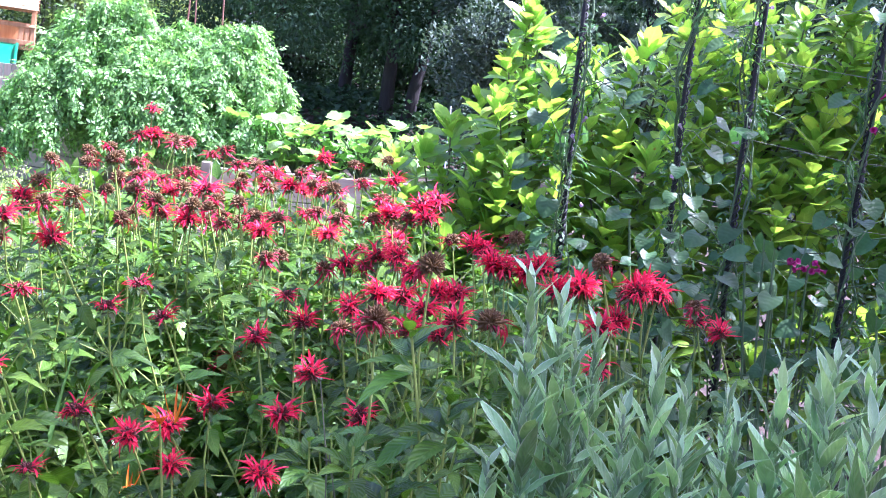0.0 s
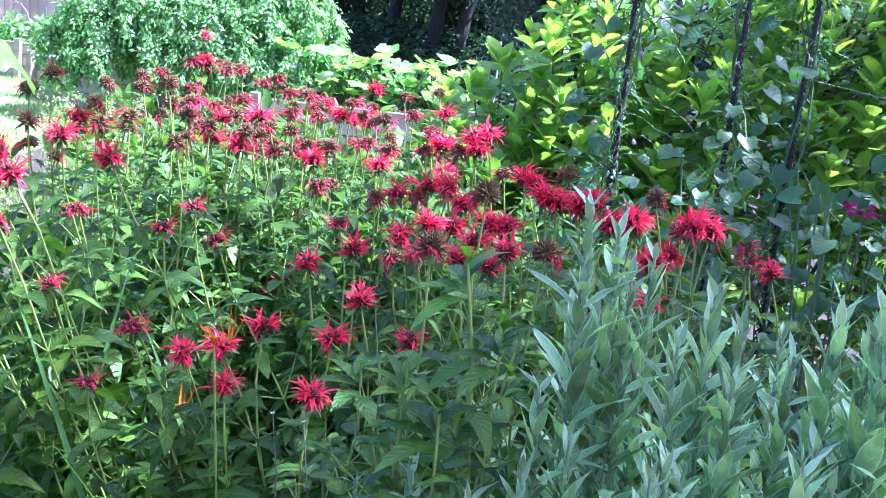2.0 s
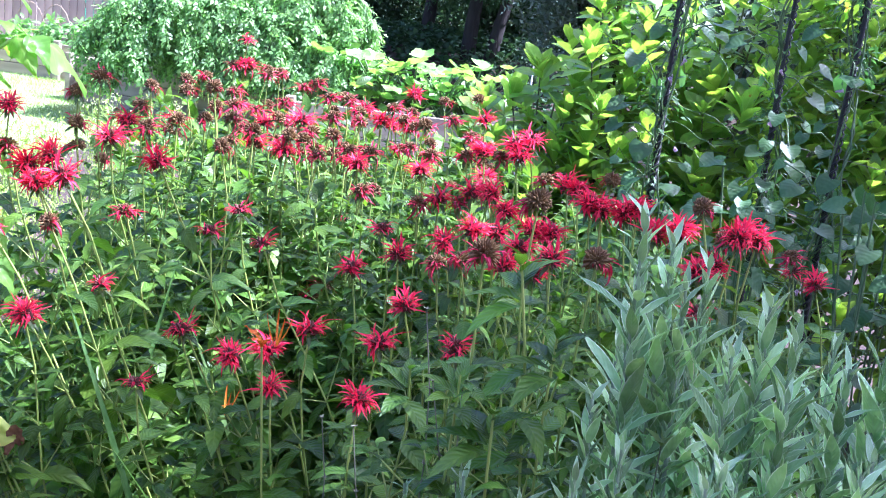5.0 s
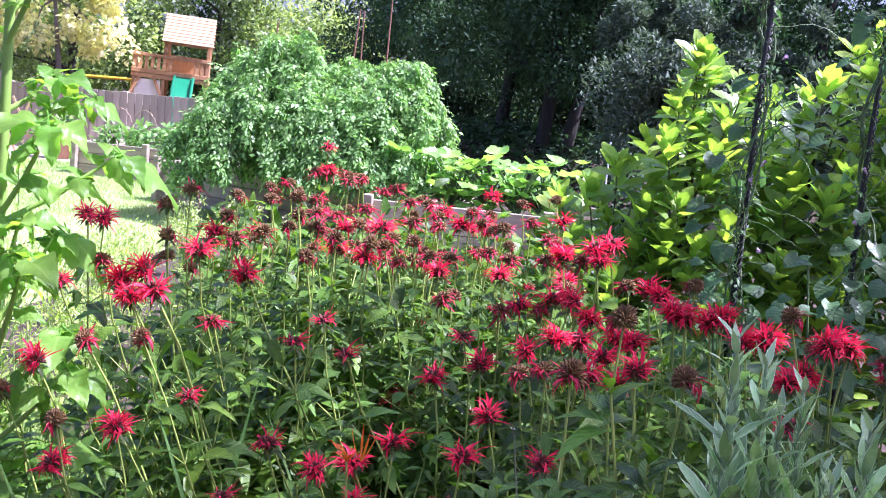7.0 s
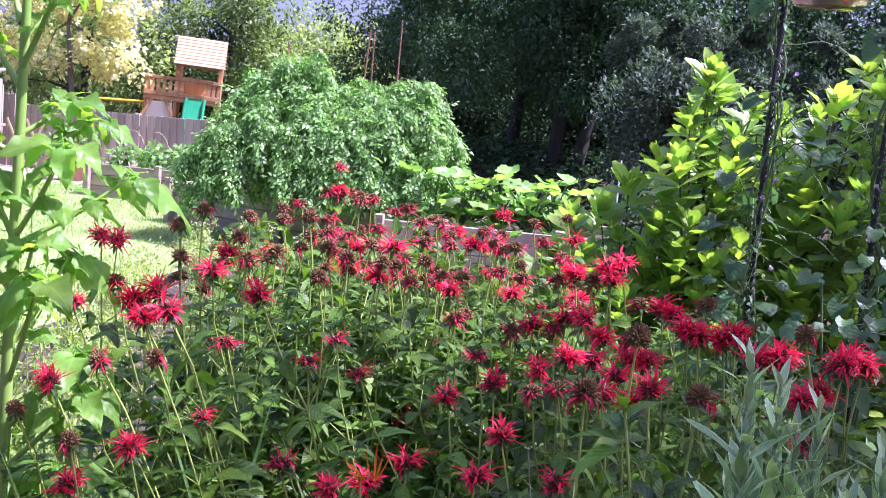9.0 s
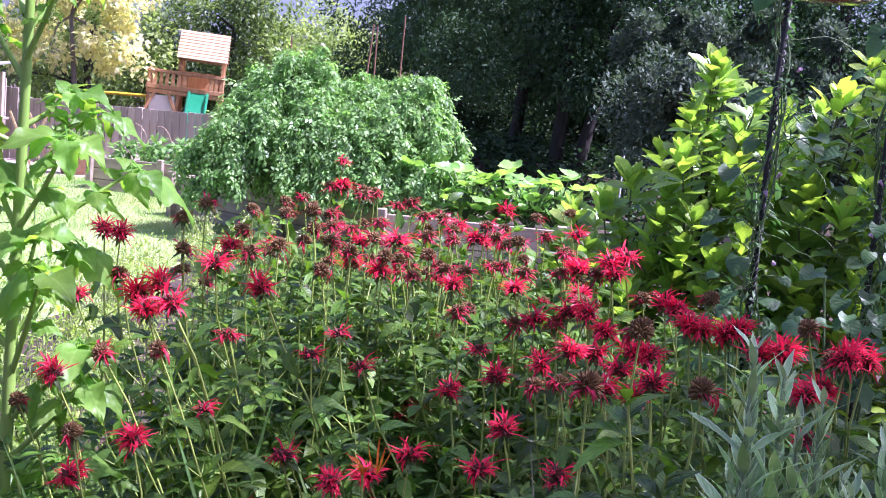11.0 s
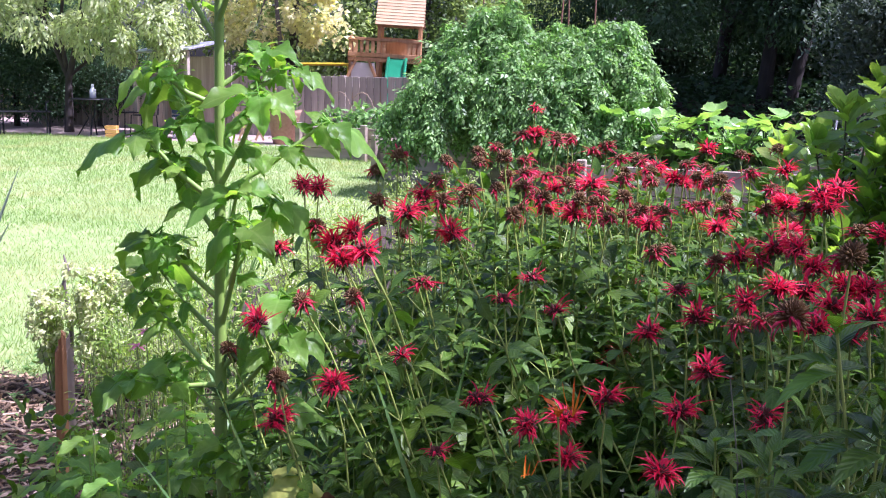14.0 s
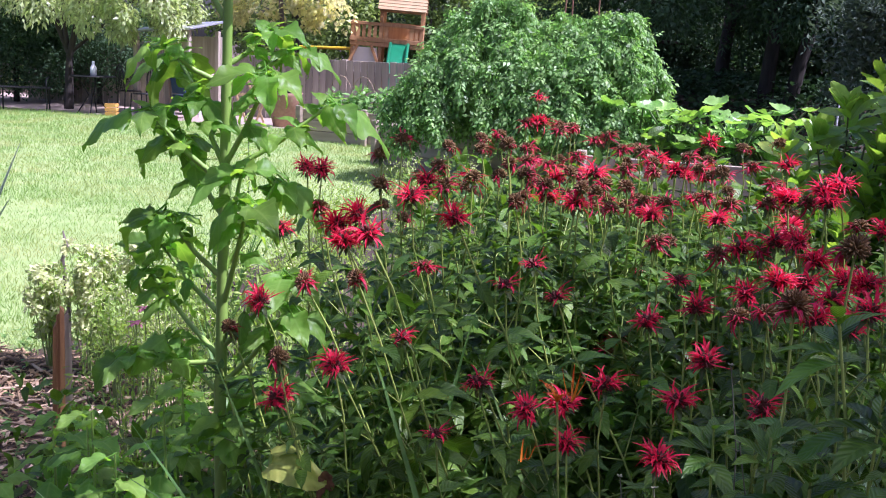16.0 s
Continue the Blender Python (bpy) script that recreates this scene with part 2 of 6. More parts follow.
GRASS = leafy("lawn_blade", (0.165, 0.3, 0.065), (0.25, 0.39, 0.115), (0.32, 0.41, 0.14), (1.4, 1.45, 0.65), rough=0.5, veins=1, through=0.4, spread=0.25, patch=(0.46, 0.44, 0.21))
BARK = plain("bark", (0.018, 0.015, 0.012), (0.045, 0.037, 0.029), 18, 0.9, (1, 1, 0.2), 0.9, dist=0.02)
PALE_BARK = plain("pale_bark", (0.13, 0.11, 0.09), (0.24, 0.2, 0.17), 18, 0.9, (1, 1, 0.2), 0.8, dist=0.02)
GREY_WOOD = plain("weathered_fence_wood", (0.23, 0.195, 0.15), (0.42, 0.365, 0.285), 14, 0.85, (1, 1, 0.08), 0.5, spread=0.45)
BED_WOOD = plain("weathered_bed_timber", (0.25, 0.2, 0.145), (0.45, 0.375, 0.275), 12, 0.85, (0.08, 1, 1), 0.6, spread=0.35)
PLAY_WOOD = plain("stained_cedar", (0.34, 0.17, 0.065), (0.5, 0.28, 0.12), 12, 0.6, (1, 1, 0.1), 0.3, spread=0.3)
ROOF_WOOD = plain("pale_roof_board", (0.33, 0.22, 0.1), (0.46, 0.33, 0.17), 12, 0.6, (0.1, 1, 1), 0.2, spread=0.2)
GREEN_PLASTIC = plain("green_plastic", (0.006, 0.14, 0.062), (0.01, 0.175, 0.08), 5, 0.3, bump=0.02)
YELLOW_PLASTIC = plain("yellow_plastic", (0.75, 0.5, 0.02), (0.8, 0.56, 0.03), 5, 0.4, bump=0.02)
PLAY_DARK = plain("brown_clapboard", (0.26, 0.22, 0.18), (0.34, 0.29, 0.24), 10, 0.8, (0.1, 1, 1))
CRATE = plain("orange_crate_wood", (0.5, 0.26, 0.05), (0.62, 0.36, 0.09), 14, 0.7)
CANVAS = plain("cream_canvas", (0.68, 0.62, 0.52), (0.76, 0.7, 0.6), 40, 0.9, bump=0.1)
BLACK_IRON = plain("black_iron", (0.012, 0.012, 0.013), (0.03, 0.03, 0.032), 30, 0.5, bump=0.2, metal=0.6)
WHITE = plain("white_plastic", (0.75, 0.76, 0.76), (0.82, 0.82, 0.82), 10, 0.4, bump=0.05)
BLUE = plain("dark_blue_plastic", (0.012, 0.035, 0.075), (0.02, 0.055, 0.11), 10, 0.4, bump=0.05)
POT_BROWN = plain("brown_grey_pot", (0.25, 0.15, 0.095), (0.33, 0.21, 0.135), 20, 0.85)
TIN = plain("tin_roof", (0.42, 0.43, 0.45), (0.52, 0.53, 0.55), 9, 0.4, metal=0.6)
BAMBOO = plain("garden_stake", (0.17, 0.08, 0.05), (0.25, 0.13, 0.08), 30, 0.6, (1, 1, 0.2))
RED_WOOD = plain("splintered_wood", (0.28, 0.13, 0.05), (0.5, 0.28, 0.11), 30, 0.85, (1, 1, 0.05), 1.0)
DRY_LEAF = plain("dry_leaf", (0.07, 0.03, 0.012), (0.26, 0.13, 0.05), 90, 0.8)
PINK = petal_stuff("pink_petal", (0.6, 0.16, 0.22), (0.7, 0.25, 0.32), (0.72, 0.35, 0.4))
CHIP = plain("wood_chip", (0.065, 0.038, 0.018), (0.44, 0.31, 0.17), 30, 0.9, spread=1.0)
STRAW = plain("pale_bark_strip", (0.27, 0.18, 0.1), (0.58, 0.46, 0.31), 30, 0.85, spread=0.6)
TWINE = plain("garden_twine", (0.3, 0.29, 0.22), (0.4, 0.38, 0.3), 60, 0.8)


# ---- geometry helpers ----
def leaf(L, W, n=5, shape="ovate", fold=0.25, droop=0.25, wave=0.0, tooth=0.0, across=1, twist=0.0):
    """A leaf along +y with its upper side to +z: vertices, quads and map. across: quads on each side of the midrib."""
    V, U, Q = [], [], []
    for i in range(n + 1):
        u = i / n
        if shape == "ovate":
            w = math.sin(math.pi * min(1, u ** 0.72 * 0.97 + 0.03)) ** 0.85
        elif shape == "lance":
            w = math.sin(math.pi * (u * 0.96 + 0.03) ** 0.85) ** 0.9
        elif shape == "obovate":
            w = math.sin(math.pi * (u * 0.95 + 0.02) ** 1.35) ** 0.75
        elif shape == "heart":
            w = math.sin(math.pi * (0.2 + 0.79 * u) ** 0.9) ** 0.9
        elif shape == "sage":
            w = math.sin(math.pi * (u * 0.97 + 0.02) ** 0.72) ** 1.2
        elif shape == "rhomb":
            tip = (u * 4.0 + 0.2) % 1.0
            w = math.sin(math.pi * min(1, u ** 0.6 * 0.97 + 0.03)) ** (1.15 if u > 0.4 else 0.8) * (0.9 + 0.22 * tip ** 1.5 * min(1, 5 * (1 - u)))
        else:
            w = (1 - u ** 3) * 0.9 + 0.02
        w = max(w, 0.015) * W / 2 * (1 + (tooth if i % 2 else -tooth))
        bend = droop * u * u * L
        for k in range(-across, across + 1):
            s = k / across
            y = u * L * (1 - 0.12 * droop) - (0.22 * L * abs(s) ** 1.5 * (1 - u) ** 2 if shape == "heart" else 0)
            z = -bend + fold * abs(s) * w + wave * L * math.sin(u * 9 + s * 2) * abs(s)
            V.append((s * w + twist * u * u * L, y, z))
            U.append((u, 0.5 + 0.5 * s))
    c = 2 * across + 1
    for i in range(n):
        for k in range(2 * across):
            a = i * c + k
            Q.append((a, a + 1, a + c + 1, a + c))
    return np.array(V, float), np.array(Q, int), np.array(U, float)


def tube(points, radii, sides=6):
    """A round stem through the points."""
    V, Q, U = [], [], []
    points = [Vector(p) for p in points]
    for i, p in enumerate(points):
        d = (points[min(i + 1, len(points) - 1)] - points[max(i - 1, 0)]).normalized()
        e = d.cross(Vector((0.31, 0.95, 0.05))).normalized()
        g = d.cross(e)
        r = radii[i] if hasattr(radii, "__len__") else radii
        for k in range(sides):
            t = 2 * math.pi * k / sides
            V.append(p + e * (r * math.cos(t)) + g * (r * math.sin(t)))
            U.append((i / len(points), k / sides))
    for i in range(len(points) - 1):
        for k in range(sides):
            a, b = i * sides + k, i * sides + (k + 1) % sides
            Q.append((a, b, b + sides, a + sides))
    return np.array([tuple(v) for v in V]), np.array(Q, int), np.array(U, float)


def block(x, y, z, bevel=0.0):
    """A board or block of that size about the origin, its edges bevelled."""
    bm = bmesh.new()
    bmesh.ops.create_cube(bm, size=1, matrix=Matrix.Diagonal((x, y, z, 1)))
    if bevel:
        bmesh.ops.bevel(bm, geom=bm.edges[:], offset=bevel, segments=1, affect="EDGES", clamp_overlap=True)
    bmesh.ops.recalc_face_normals(bm, faces=bm.faces[:])
    me = bpy.data.meshes.new("block")
    bm.to_mesh(me)
    bm.free()
    return me


class Geo:
    """Gathers quads with their map and turns them into one mesh."""

    def __init__(self):
        self.v, self.q, self.u, self.n = [], [], [], 0

    def add(self, piece, m=None):
        v, q, u = piece
        if m is not None:
            a = np.array(m)
            v = v @ a[:3, :3].T + a[:3, 3]
        self.v.append(v), self.q.append(q + self.n), self.u.append(u)
        self.n += len(v)
        return self

    def scatter(self, piece, turns, places):
        """Many copies at once: turns (K, 3, 3) with columns x, y, z, and places (K, 3)."""
        v, q, u = piece
        k = len(places)
        self.v.append((np.einsum("kij,nj->kni", turns, v) + places[:, None]).reshape(-1, 3))
        self.q.append((q[None] + self.n + (np.arange(k) * len(v))[:, None, None]).reshape(-1, 4))
        self.u.append(np.tile(u, (k, 1)))
        self.n += k * len(v)
        return self

    def mesh(self, name, material, smooth=True):
        v, q, u = np.concatenate(self.v), np.concatenate(self.q), np.concatenate(self.u)
        me = bpy.data.meshes.new(name)
        me.vertices.add(len(v))
        me.vertices.foreach_set("co", v.astype(np.float32).ravel())
        me.loops.add(q.size)
        me.loops.foreach_set("vertex_index", q.astype(np.int32).ravel())
        me.polygons.add(len(q))
        me.polygons.foreach_set("loop_start", np.arange(0, q.size, 4, dtype=np.int32))
        me.polygons.foreach_set("use_smooth", np.full(len(q), smooth))
        me.uv_layers.new(name="UVMap").data.foreach_set("uv", u[q.ravel()].astype(np.float32).ravel())
        me.update(calc_edges=True)
        me.materials.append(material)
        return me


def part(name, me, material=None, parent=None, label="", m=None):
    """One mesh object under a thing or a part; me: a Geo or a mesh."""
    if isinstance(me, Geo):
        me = me.mesh(name, material)
    elif material and not me.materials:
        me.materials.append(material)
    ob = new(name, me)
    ob.parent = parent
    if m is not None:
        ob.matrix_basis = m
    return tagged(ob, label)


def thing(name, label, category, group="", kind="", m=None):
    ob = new(name)
    if m is not None:
        ob.matrix_basis = m
    return tagged(ob, label, category, group, kind)


def aim(place, ahead, up=(0, 0, 1), size=1.0):
    """A pose whose +y goes ahead and whose +z is as near to up as can be."""
    y = Vector(ahead).normalized()
    x = y.cross(Vector(up))
    if x.length < 1e-4:
        x = y.cross(Vector((1, 0, 0.01)))
    x.normalize()
    z = x.cross(y)
    m = Matrix((x * size, y * size, z * size)).transposed().to_4x4()
    m.translation = Vector(place)
    return m


def turns_for(ahead, up, size):
    """Columns x, y, z for many leaves: +y ahead, +z near up."""
    y = ahead / np.linalg.norm(ahead, axis=1)[:, None]
    x = np.cross(y, up)
    x /= np.linalg.norm(x, axis=1)[:, None] + 1e-9
    return np.stack([x, y, np.cross(x, y)], 2) * size[:, None, None]


rng = np.random.default_rng(7)
R = random.Random(11)


def ball(k):
    d = rng.normal(size=(k, 3))
    return d / np.linalg.norm(d, axis=1)[:, None]


def bush_leaves(geo, piece, centres, radii, k, size=(0.8, 1.2), out=0.7, down=-0.2, shell=0.55):
    """Leaves through clumps about the centres, denser towards the outside, pointing outwards."""
    which = rng.integers(0, len(centres), k)
    d = ball(k)
    r = radii[which][:, None] * (shell + (1 - shell) * rng.random((k, 1)) ** 0.5)
    places = centres[which] + d * r * rng.uniform(0.75, 1.12, (k, 1))
    ahead = d * out + rng.normal(size=(k, 3)) * 0.6 + np.array([0, 0, down])
    up = np.array([0, 0, 1.0]) + d * 0.5 + rng.normal(size=(k, 3)) * 0.45
    geo.scatter(piece, turns_for(ahead, up, rng.uniform(*size, k)), places)


# ---- the ground: one sheet, a lawn, bare soil round the beds, a bank under the trees ----
def lift(x, y):
    bank = max(0.0, min(1.0, (y - 12.4 + 0.25 * max(-x - 2.5, 0) * 4) / 3.0)) * max(0.0, min(1.0, (x + 4.6) / 1.6))
    return 1.0 * bank * bank * (3 - 2 * bank) + 0.02 * noise.noise((x * 0.7, y * 0.7, 0))


def is_lawn(x, y):
    w = 0.35 * noise.noise((x * 1.3, y * 1.3, 4))
    return y > 3.55 + w and (x < -3.35 - 0.1 * (y - 3.7) + w or (x < -1.6 and 9.2 < y < 12)) and y < 15.7 + 0.3 * w and x > -30


LAWN_SOIL = plain("lawn_turf", (0.2, 0.3, 0.08), (0.31, 0.39, 0.14), 5, 0.95, bump=0.6, dist=0.02)
SOIL = plain("dark_mulch_soil", (0.022, 0.014, 0.008), (0.07, 0.046, 0.027), 14, 0.95, bump=1.0, dist=0.03)
PATIO = plain("pale_bare_earth", (0.3, 0.23, 0.18), (0.42, 0.34, 0.28), 7, 0.95, bump=0.5, dist=0.02)
xs = np.concatenate([[-900, -400, -180, -90, -50], np.arange(-30, -10, 0.5), np.arange(-10, 4, 0.14), np.arange(4, 14, 0.6), [20, 40, 90, 200, 500, 900]])
ys = np.concatenate([[-900, -300, -100, -30, -10, -4], np.arange(-2, 17, 0.14), np.arange(17, 36, 0.7), [45, 70, 130, 300, 900]])
bm = bmesh.new()
grid = [[bm.verts.new((x, y, lift(x, y))) for x in xs] for y in ys]
for j in range(len(ys) - 1):
    for i in range(len(xs) - 1):
        f = bm.faces.new((grid[j][i], grid[j][i + 1], grid[j + 1][i + 1], grid[j + 1][i]))
        x, y = (xs[i] + xs[i + 1]) / 2, (ys[j] + ys[j + 1]) / 2
        f.material_index, f.smooth = (0 if is_lawn(x, y) else 2 if 15.2 < y < 20 and x < -6.5 else 1), True
me = bpy.data.meshes.new("ground")
bm.to_mesh(me)
bm.free()
for m in (LAWN_SOIL, SOIL, PATIO):
    me.materials.append(m)
ground = tagged(new("ground", me), "level garden ground with lawn, dark mulched soil and bare earth", "ground", kind="structure")

# lawn blades
k = 300000
px = rng.uniform(-17, -1.6, k)
py = 3.4 + 12.3 * rng.random(k) ** 1.5
keep = np.array([is_lawn(a, b) for a, b in zip(px, py)]) & (px > -1.05 * py - 0.6)
px, py = px[keep], py[keep]
k = len(px)
blade = (np.array([(-0.5, 0, 0), (0.5, 0, 0), (0.1, 0.9, 0.25), (-0.1, 0.9, 0.25)]) * (0.13, 1, 1), np.array([(0, 1, 2, 3)]), np.array([(0, 0.4), (0, 0.6), (1, 0.6), (1, 0.4)], float))
ahead = np.stack([rng.normal(0, 0.5, k), rng.normal(0, 0.5, k), np.ones(k)], 1)
g = Geo().scatter(blade, turns_for(ahead, np.stack([rng.normal(size=k), rng.normal(size=k), np.zeros(k)], 1), rng.uniform(0.02, 0.042, k) * (1 + py / 22)), np.stack([px, py, np.full(k, 0.0)], 1))
tagged(new("grass", g.mesh("grass", GRASS, False)), "bright green mown lawn grass in the sun", "grass", kind="stuff")

# wood chips on the soil by the lawn's edge and under the flowers
k = 14000
near = rng.random(k) < 0.6
px = np.where(near, rng.uniform(-3.6, -1.8, k), rng.uniform(-4.2, 0.6, k))
py = np.where(near, rng.uniform(1.8, 3.7, k), rng.uniform(1.4, 4.3, k))
keep = ~np.array([is_lawn(a, b) for a, b in zip(px, py)])
px, py = px[keep], py[keep]
k = len(px)
chip = (np.array([(-0.5, -1, 0), (0.5, -1, 0), (0.4, 1, 0), (-0.35, 1, 0), (-0.5, -1, 0.25), (0.5, -1, 0.25), (0.4, 1, 0.25), (-0.35, 1, 0.25)]) * (0.2, 0.5, 0.3), np.array([(4, 5, 6, 7), (0, 1, 5, 4), (1, 2, 6, 5), (2, 3, 7, 6), (3, 0, 4, 7)]), np.zeros((8, 2)))
ahead = np.stack([rng.normal(size=k), rng.normal(size=k), rng.normal(0, 0.3, k)], 1)
g = Geo().scatter(chip, turns_for(ahead, np.array([0, 0, 1.0]) + rng.normal(0, 0.45, (k, 3)), 0.012 + 0.06 * rng.random(k) ** 4), np.stack([px, py, np.full(k, 0.008)], 1))
tagged(new("wood_chips", g.mesh("wood_chips", CHIP, False)), "pale and brown wood chip mulch on dark soil", "mulch", kind="stuff")
k = 420
straw = (np.array([(-0.5, -1, 0), (0.5, -1, 0), (0.35, 1, 0), (-0.4, 1, 0), (-0.5, -1, 1), (0.5, -1, 1), (0.35, 1, 1), (-0.4, 1, 1)]) * (0.1, 0.5, 0.04), chip[1], np.zeros((8, 2)))
ahead = np.stack([rng.normal(size=k), rng.normal(size=k), rng.normal(0, 0.15, k)], 1)
g = Geo().scatter(straw, turns_for(ahead, np.array([0, 0, 1.0]) + rng.normal(0, 0.3, (k, 3)), rng.uniform(0.05, 0.16, k)), np.stack([rng.uniform(-3.4, -1.9, k), rng.uniform(1.9, 3.5, k), np.full(k, 0.02)], 1))
tagged(new("bark_strips", g.mesh("bark_strips", STRAW, False)), "pale split bark strips scattered over the mulch", "mulch", kind="stuff")
k = 1500
g = Geo().scatter(leaf(0.03, 0.018, 2, "ovate"), turns_for(rng.normal(size=(k, 3)) * (1, 1, 0.3) + (0, 0, 0.3), np.array([0, 0, 1.0]) + rng.normal(0, 0.3, (k, 3)), rng.uniform(0.5, 1.4, k)), np.stack([rng.uniform(-3.6, -1.4, k), 3.7 - 2.0 * rng.random(k) ** 1.6, rng.uniform(0.01, 0.08, k)], 1))
tagged(new("clover", g.mesh("clover", BLADE)), "small green weeds creeping over the mulch", "weeds", kind="stuff")


# ---- the house wall behind the viewer ----
house = thing("house_wall", "plain tan clapboard house wall closing the garden", "wall", kind="structure")
for i in range(24):
    part("clapboard", block(18.0, 0.03, 0.15, 0.004), PLAY_DARK, house, m=pose(0, -4.9, 0.07 + i * 0.14, 6))
part("wall", block(18.0, 0.2, 3.4, 0.01), PLAY_DARK, house, m=pose(0, -5.05, 1.7))
part("eave", block(18.6, 1.1, 0.14, 0.02), PLAY_DARK, house, m=pose(0, -4.7, 3.5))


# ---- raised beds ----
def raised_bed(label, corner, angle, length, depth, rows=3, height=0.5):
    bed = thing("raised_bed", label, "raised bed", "raised vegetable beds", m=pose(*corner, 0, 0, 0, angle))
    h = height / rows
    long_board, short_board = block(length, 0.045, h - 0.008, 0.006), block(0.045, depth - 0.1, h - 0.008, 0.006)
    post = block(0.09, 0.09, height + 0.06, 0.008)
    for r in range(rows):
        z = (r + 0.5) * h
        for y in (0.0, depth):
            part("plank", long_board, BED_WOOD, bed, m=pose(length / 2, y, z))
        for x in (0.0, length):
            part("plank", short_board, BED_WOOD, bed, m=pose(x + (0.023 if x == 0 else -0.023), depth / 2, z))
    for x in (0.06, length * 0.5, length - 0.06):
        for y in (-0.07, depth + 0.07):
            part("post", post, BED_WOOD, bed, m=pose(x, y, height / 2 + 0.02))
    part("soil", block(length - 0.06, depth - 0.06, height - 0.08), SOIL, bed, m=pose(length / 2, depth / 2, height / 2 - 0.05))
    return bed


raised_bed("weathered timber raised bed with leafy crops behind the lawn", (-7.85, 14.1), -2, 2.4, 1.6, 3, 0.5)
raised_bed("weathered timber raised bed under the big tomato bush", (-5.5, 11.95), -26, 4.0, 1.7, 3, 0.52)
raised_bed("weathered timber raised bed with squash plants", (-2.3, 9.6), 3, 3.6, 1.6, 2, 0.55)

# ---- tomato bush on its stakes ----
bush = thing("tomato_bush", "huge rounded tomato bush with drooping feathery green leaves", "tomato plant", m=pose(-3.2, 11.0, 0.52))
leaflet = np.array([(0, 0, 0), (0.022, 0.034, 0.004), (0, 0.082, -0.018), (-0.022, 0.034, 0.004)]), np.array([(0, 1, 2, 3)]), np.array([(0, 0.5), (0.5, 0.95), (1, 0.5), (0.5, 0.05)])
g = Geo()
for s, u in ((-1, 0.35), (1, 0.4), (-1, 0.62), (1, 0.66), (0, 0.95)):
    g.add(leaflet, aim((0.012 * s, 0.2 * u, -0.07 * u * u), (0.9 * s, 1 - 0.35 * abs(s), -0.35)))
g.add((np.array([(-0.002, 0, 0), (0.002, 0, 0), (0.002, 0.2, -0.06), (-0.002, 0.2, -0.06)]), np.array([(0, 1, 2, 3)]), np.zeros((4, 2))))
compound = (np.concatenate(g.v), np.concatenate(g.q), np.concatenate(g.u))
lq = random.Random(77)


def bush_top(x):
    """Height of the bush over its bed along its length: steep ends, a peak and a flatter shoulder."""
    return float(np.interp(x, (-1.6, -1.35, -1.2, -0.95, -0.5, -0.2, 0.3, 0.7, 1.05, 1.3, 1.45), (0.08, 0.45, 0.85, 1.2, 1.46, 1.4, 1.28, 1.29, 1.3, 0.95, 0.4)))


lobes, sizes = [], []
# shoots that arch out of the bush and hang down over its sides
for i in range(330):
    x, a = lq.uniform(-1.35, 1.36), lq.uniform(0.0, 3.1416)
    h = bush_top(x)
    p = Vector((x, -0.8 * math.cos(a) * min(1, 0.35 + h), h * (0.2 + 0.8 * math.sin(a)) + lq.uniform(-0.05, 0.03)))
    out = Vector((0.3 * x + lq.uniform(-0.4, 0.4), -math.cos(a), 0)) * 0.09
    for k in range(lq.randrange(3, 6)):
        lobes.append((p.x, p.y, max(p.z, 0.0)))
        sizes.append(lq.uniform(0.045, 0.085))
        p = p + out * (1 - 0.2 * k) + Vector((0, 0, -0.035 - 0.03 * k))
# loose sprigs on top
for i in range(30):
    x, y = lq.uniform(-1.15, 1.3), lq.uniform(-0.4, 0.3)
    for k in range(2):
        lobes.append((x + 0.05 + 0.02 * k, y, bush_top(x) + 0.02 + 0.07 * k + lq.uniform(-0.02, 0.05)))
        sizes.append(0.06 - 0.02 * k)
for x, top in ((-0.5, 1.6), (-0.2, 1.66), (-0.9, 1.4), (0.75, 1.42), (1.0, 1.38)):
    for k in range(4):
        lobes.append((x + lq.uniform(-0.03, 0.03), -0.1, top - 0.08 * k))
        sizes.append(0.045 + 0.015 * k)
# the thick of the bush
for i in range(230):
    x = lq.uniform(-1.15, 1.15)
    lobes.append((x, lq.uniform(-0.5, 0.5) * min(1, bush_top(x)), bush_top(x) * lq.uniform(0.1, 0.88)))
    sizes.append(lq.uniform(0.14, 0.24))
lobes, sizes = np.array(lobes), np.array(sizes)
g = Geo()
bush_leaves(g, compound, lobes, sizes, 30000, (0.4, 0.85), 0.6, -1.2, 0.2)
part("foliage", g, TOMATO_LEAF, bush)
g = Geo()
for i in range(16):
    a, b = R.uniform(0, 6.28), R.uniform(0.5, 1.2)
    g.add(tube([(0.3 * math.cos(a), 0.2 * math.sin(a), 0), (0.5 * b * math.cos(a), 0.4 * b * math.sin(a), 0.6), (b * math.cos(a), 0.7 * b * math.sin(a), 0.95)], [0.014, 0.01, 0.004], 5))
tagged(part("stem_mass", g, VINE_STEM, bush), kind="stuff")
for x, y, lean, top in ((-2.53, 11.0, 1, 2.58), (-3.06, 11.3, 4, 2.5), (-2.92, 11.5, 0, 2.5), (-3.9, 11.3, 1, 2.3)):
    s = thing("garden_stake", "thin brown garden stake standing in the tomato bush", "stake", "tomato stakes", m=pose(x, y, 0.4, 0, lean))
    part("shaft", Geo().add(tube([(0, 0, 0), (0.005, 0, (top - 0.4) / 2), (0, 0.004, top - 0.4)], [0.012, 0.011, 0.008], 8)), BAMBOO, s)

